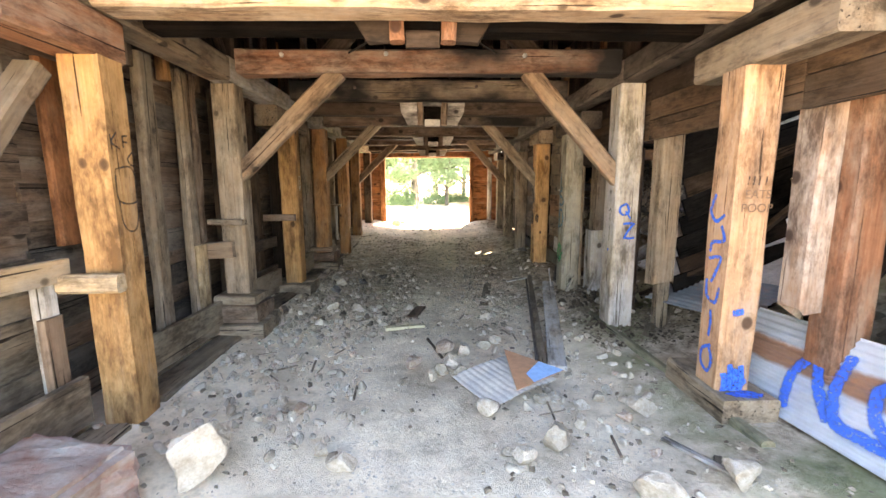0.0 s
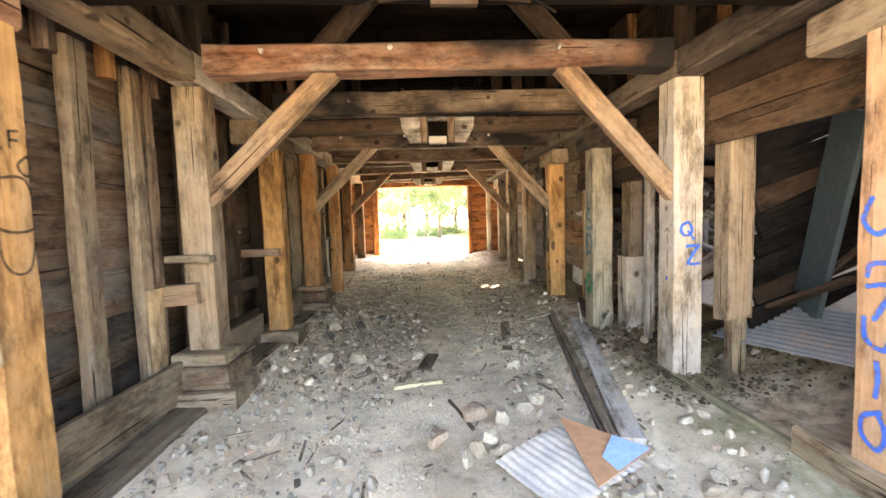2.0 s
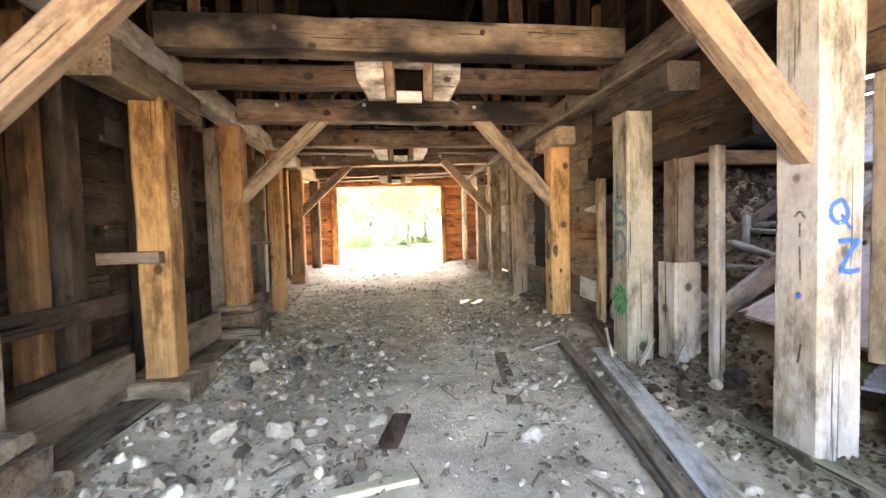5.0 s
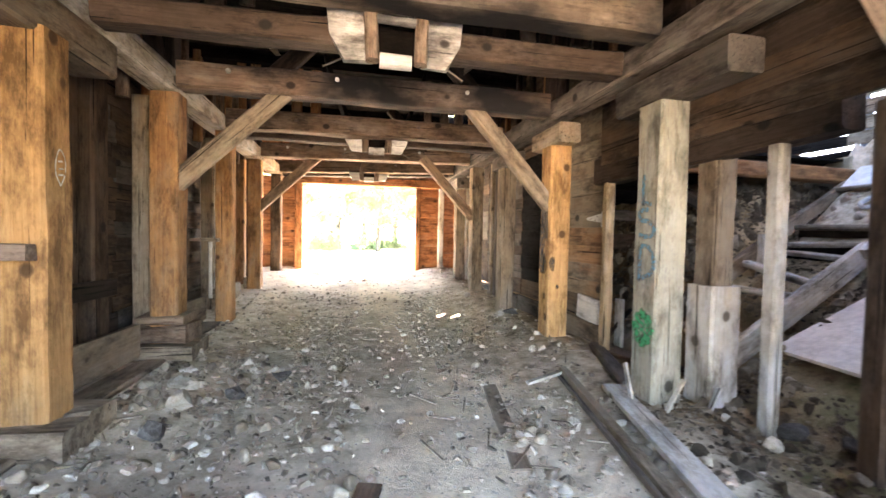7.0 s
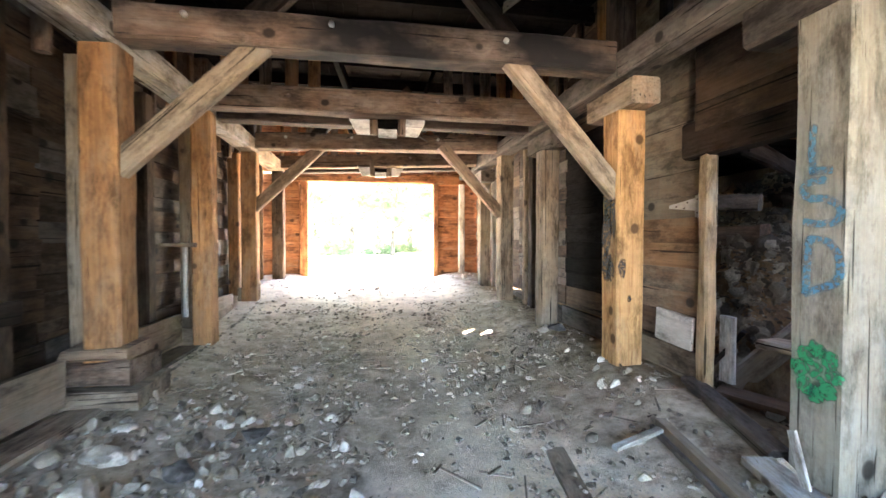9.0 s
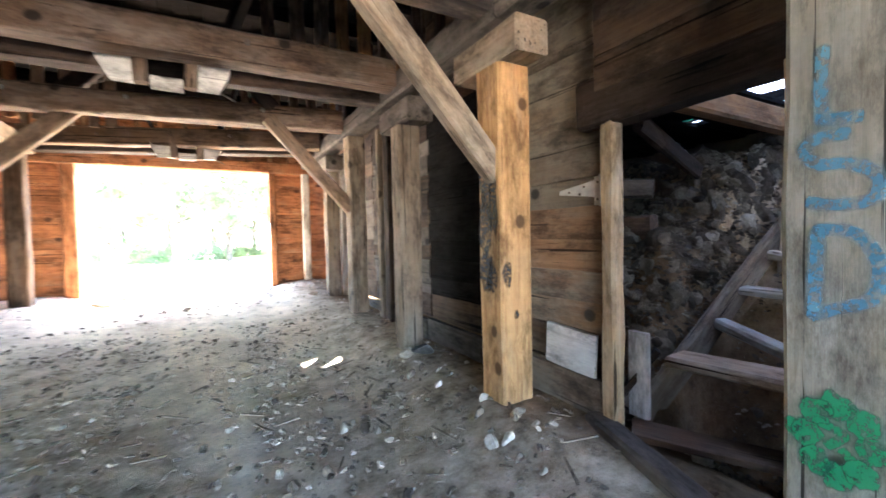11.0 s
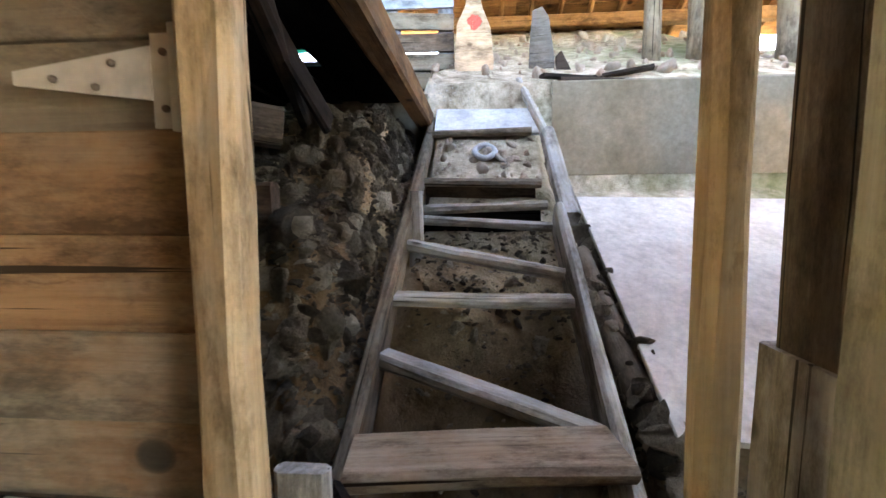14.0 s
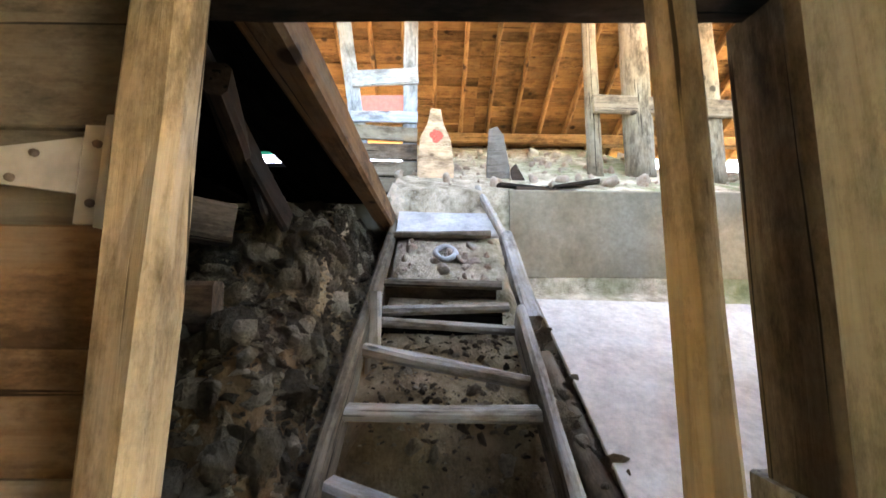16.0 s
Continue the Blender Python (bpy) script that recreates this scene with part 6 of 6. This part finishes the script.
for f in ([(-0.3, 0.0), (-0.3, 0.03), (0.028, 0.075), (0.028, -0.04)], [(0.03, 0.1), (0.1, 0.1), (0.1, -0.1), (0.03, -0.1)]):
    lo_ = [bm.verts.new((x * K, y * K, 0.0)) for x, y in f]
    hi_ = [bm.verts.new((x * K, y * K, 0.008)) for x, y in f]
    bm.faces.new(hi_[::-1])
    for i in range(4):
        j = (i + 1) % 4
        bm.faces.new((lo_[i], lo_[j], hi_[j], hi_[i]))
bmesh.ops.recalc_face_normals(bm, faces=bm.faces)
part("hinge_plate", bm, IRON, g, m=m)
log("hinge_pin", (2.725, 8.45, 1.27), (2.725, 8.45, 1.49), 0.017, 0.017, IRON, g)
for x, y in ((-0.2, 0.01), (-0.06, 0.04), (-0.1, -0.01), (0.06, 0.06), (0.06, -0.06)):
    bm = bmesh.new()
    bmesh.ops.create_uvsphere(bm, u_segments=8, v_segments=5, radius=0.008, matrix=Matrix.Translation((x * K, y * K, 0.01)))
    part("screw", bm, STEEL, g, m=m)

# ---- dark leaning board and tarp scraps behind the open side ----
o = plank("leaning_board", (3.62, 5.02, 0.1), (3.42, 4.4, 2.2), 0.05, 0.42, SLATE, None, up=(0.3, 1, 0))
tagged(o, "dark slate-painted board leaning on the slope", "board")
for a, b, w, mat in (((3.55, 5.4, 0.1), (4.3, 4.2, 1.75), 0.2, BROWN), ((3.2, 5.9, -0.1), (3.5, 4.4, 0.75), 0.24, DARK), ((3.5, 4.4, 0.1), (5.2, 3.4, 1.3), 0.3, BROWN), ((3.4, 3.4, 0.3), (5.2, 4.2, 1.2), 0.22, DARK), ((3.3, 2.2, 0.2), (5.6, 2.9, 1.5), 0.2, DARK)):
    tagged(plank("collapsed_board", a, b, w, 0.05, mat), "collapsed weathered board lying across the rubble slope", "board", "collapsed boards")
o = plank("slope_beam", (5.5, 2.6, 2.2), (5.55, 4.85, 2.2), 0.18, 0.24, DARK)
tagged(o, "dark beam crossing above the slope", "beam")
for y in (2.7, 4.72):
    tagged(post("slope_post", 5.5, y, 0.8, 2.1, 0.2, 0.2, DARK), "dark post under the slope beam", "post", "slope posts")


# boards added to screen the bright slope, their black standing for shade
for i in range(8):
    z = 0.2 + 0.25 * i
    m_ = (CHARSHADE, DARK, CHARSHADE, CHARSHADE)[i % 4]
    tagged(plank("collapsed_board", (3.08 + rng.uniform(-0.05, 0.12), 5.06 + 0.05 * (i % 2), z + rng.uniform(-0.02, 0.02)), (4.55, 5.1 + 0.05 * (i % 2), z + 0.5 + rng.uniform(-0.06, 0.06)), 0.04, 0.27, m_), "dark board added over the sheet to screen the slope", "board", "dark boards across the slope")


# ---- trees beyond the far door ----
def tree_parts(seed, height, spread):
    r = random.Random(seed)
    tb = bmesh.new()
    tips = []

    def limb(p, d, length, r0, depth):
        n, rows = 5, []
        q = p.copy()
        for i in range(n + 1):
            rad = r0 * (1 - 0.72 * i / n)
            side = d.orthogonal().normalized()
            other = d.cross(side)
            rows.append([tb.verts.new(q + (side * math.cos(a) + other * math.sin(a)) * rad) for a in [k * math.tau / 7 for k in range(7)]])
            if depth and i >= 2:
                tips.append(q.copy())
            if i < n:
                q = q + d * (length / n)
                d = (d + Vector((r.uniform(-0.13, 0.13), r.uniform(-0.13, 0.13), r.uniform(-0.03, 0.1)))).normalized()
                if depth < 2 and i >= (0 if depth == 0 else 2):
                    for _ in range(3 if depth == 0 else 2):
                        a = r.uniform(0, math.tau)
                        limb(q, Vector((math.cos(a), math.sin(a), r.uniform(0.1, 0.7))).normalized(), length * r.uniform(0.28, 0.42) * spread, rad * 0.5, depth + 1)
        for a, b in zip(rows, rows[1:]):
            for k in range(7):
                tb.faces.new((a[k], a[(k + 1) % 7], b[(k + 1) % 7], b[k]))

    limb(Vector((0, 0, -0.1)), Vector((0, 0, 1)), height, height * 0.022, 0)
    vs, fs = [], []
    for t in tips:
        for _ in range(20):
            c = t + Vector((r.gauss(0, 0.3), r.gauss(0, 0.3), r.gauss(0, 0.26))) * height * 0.09
            u = Vector((r.gauss(0, 1), r.gauss(0, 1), r.gauss(0, 1))).normalized() * r.uniform(0.06, 0.12)
            w = u.orthogonal().normalized() * r.uniform(0.035, 0.06)
            n0 = len(vs)
            vs += [c - u, c + w, c + u, c - w]
            fs.append((n0, n0 + 1, n0 + 2, n0 + 3))
    cm = bpy.data.meshes.new("crown")
    cm.from_pydata(vs, [], fs)
    cm.materials.append(LEAF)
    return tb, cm


def tree(seed, height, spread, at):
    e = thing("tree", at, "sunlit green leafy tree with a slim trunk", "tree", "trees beyond the door")
    tb, cm = tree_parts(seed, height, spread)
    t = part("trunk", tb, BARK, e, "", e.matrix_basis.copy())
    c = new("crown", cm)
    place_under(c, e, e.matrix_basis.copy())
    return e


trees = [tree(1, 7.5, 1.0, (-3.2, 27, 0.0)), tree(2, 6.0, 1.2, (1.2, 31, 0.0)), tree(3, 5.0, 1.3, (-0.8, 25.5, 0.0))]
for i, (x, y, s) in enumerate(((4.2, 29, 1.0), (-6.5, 31, 1.1), (7.5, 33, 1.2), (-1.5, 36, 1.3), (3.0, 38, 1.2), (-4.4, 39, 1.3), (6.0, 42, 1.4), (-9.5, 37, 1.2), (10.5, 38, 1.2), (0.6, 45, 1.5), (-7, 46, 1.5), (9, 48, 1.5), (-2.8, 50, 1.6), (4.2, 52, 1.6), (-13, 46, 1.4), (14, 47, 1.5))):
    c = copy_thing(trees[i % 3], Matrix.Translation(Vector((x, y, ground_z(x, y))) * K) @ Matrix.Rotation(i * 1.3, 4, "Z") @ Matrix.Diagonal((s, s, s, 1)))


def bush_mesh(seed):
    r = random.Random(seed)
    vs, fs = [], []
    for _ in range(1500):
        d = Vector((r.gauss(0, 1), r.gauss(0, 1), abs(r.gauss(0, 1)))).normalized() * r.uniform(0.4, 1.0)
        c = Vector((d.x * 0.9, d.y * 0.9, d.z * 0.75))
        c *= 1 + 0.35 * noise.noise(c * 2 + Vector((seed, 0, 0)))
        u = Vector((r.gauss(0, 1), r.gauss(0, 1), r.gauss(0, 1))).normalized() * r.uniform(0.04, 0.08)
        w = u.orthogonal().normalized() * 0.03
        n0 = len(vs)
        vs += [c - u, c + w, c + u, c - w]
        fs.append((n0, n0 + 1, n0 + 2, n0 + 3))
    me = bpy.data.meshes.new("bush")
    me.from_pydata(vs, [], fs)
    me.materials.append(LEAF)
    return me


bushes = [bush_mesh(5), bush_mesh(8)]
for i, (x, y, s) in enumerate(((-5.2, 25, 1.2), (3.6, 25.5, 0.9), (-2.2, 30, 1.4), (5.5, 27, 1.3), (0.4, 34, 1.5), (-7.5, 28, 1.5), (8.5, 29, 1.6), (2.2, 35, 1.4), (-4, 34, 1.6))):
    o = new("bush", bushes[i % 2])
    o.matrix_basis = Matrix.LocRotScale(Vector((x, y, ground_z(x, y))) * K, Euler((0, 0, i)), (s, s, s))
    tagged(o, "low green bush in sunlight outside the door", "bush", "bushes beyond the door")
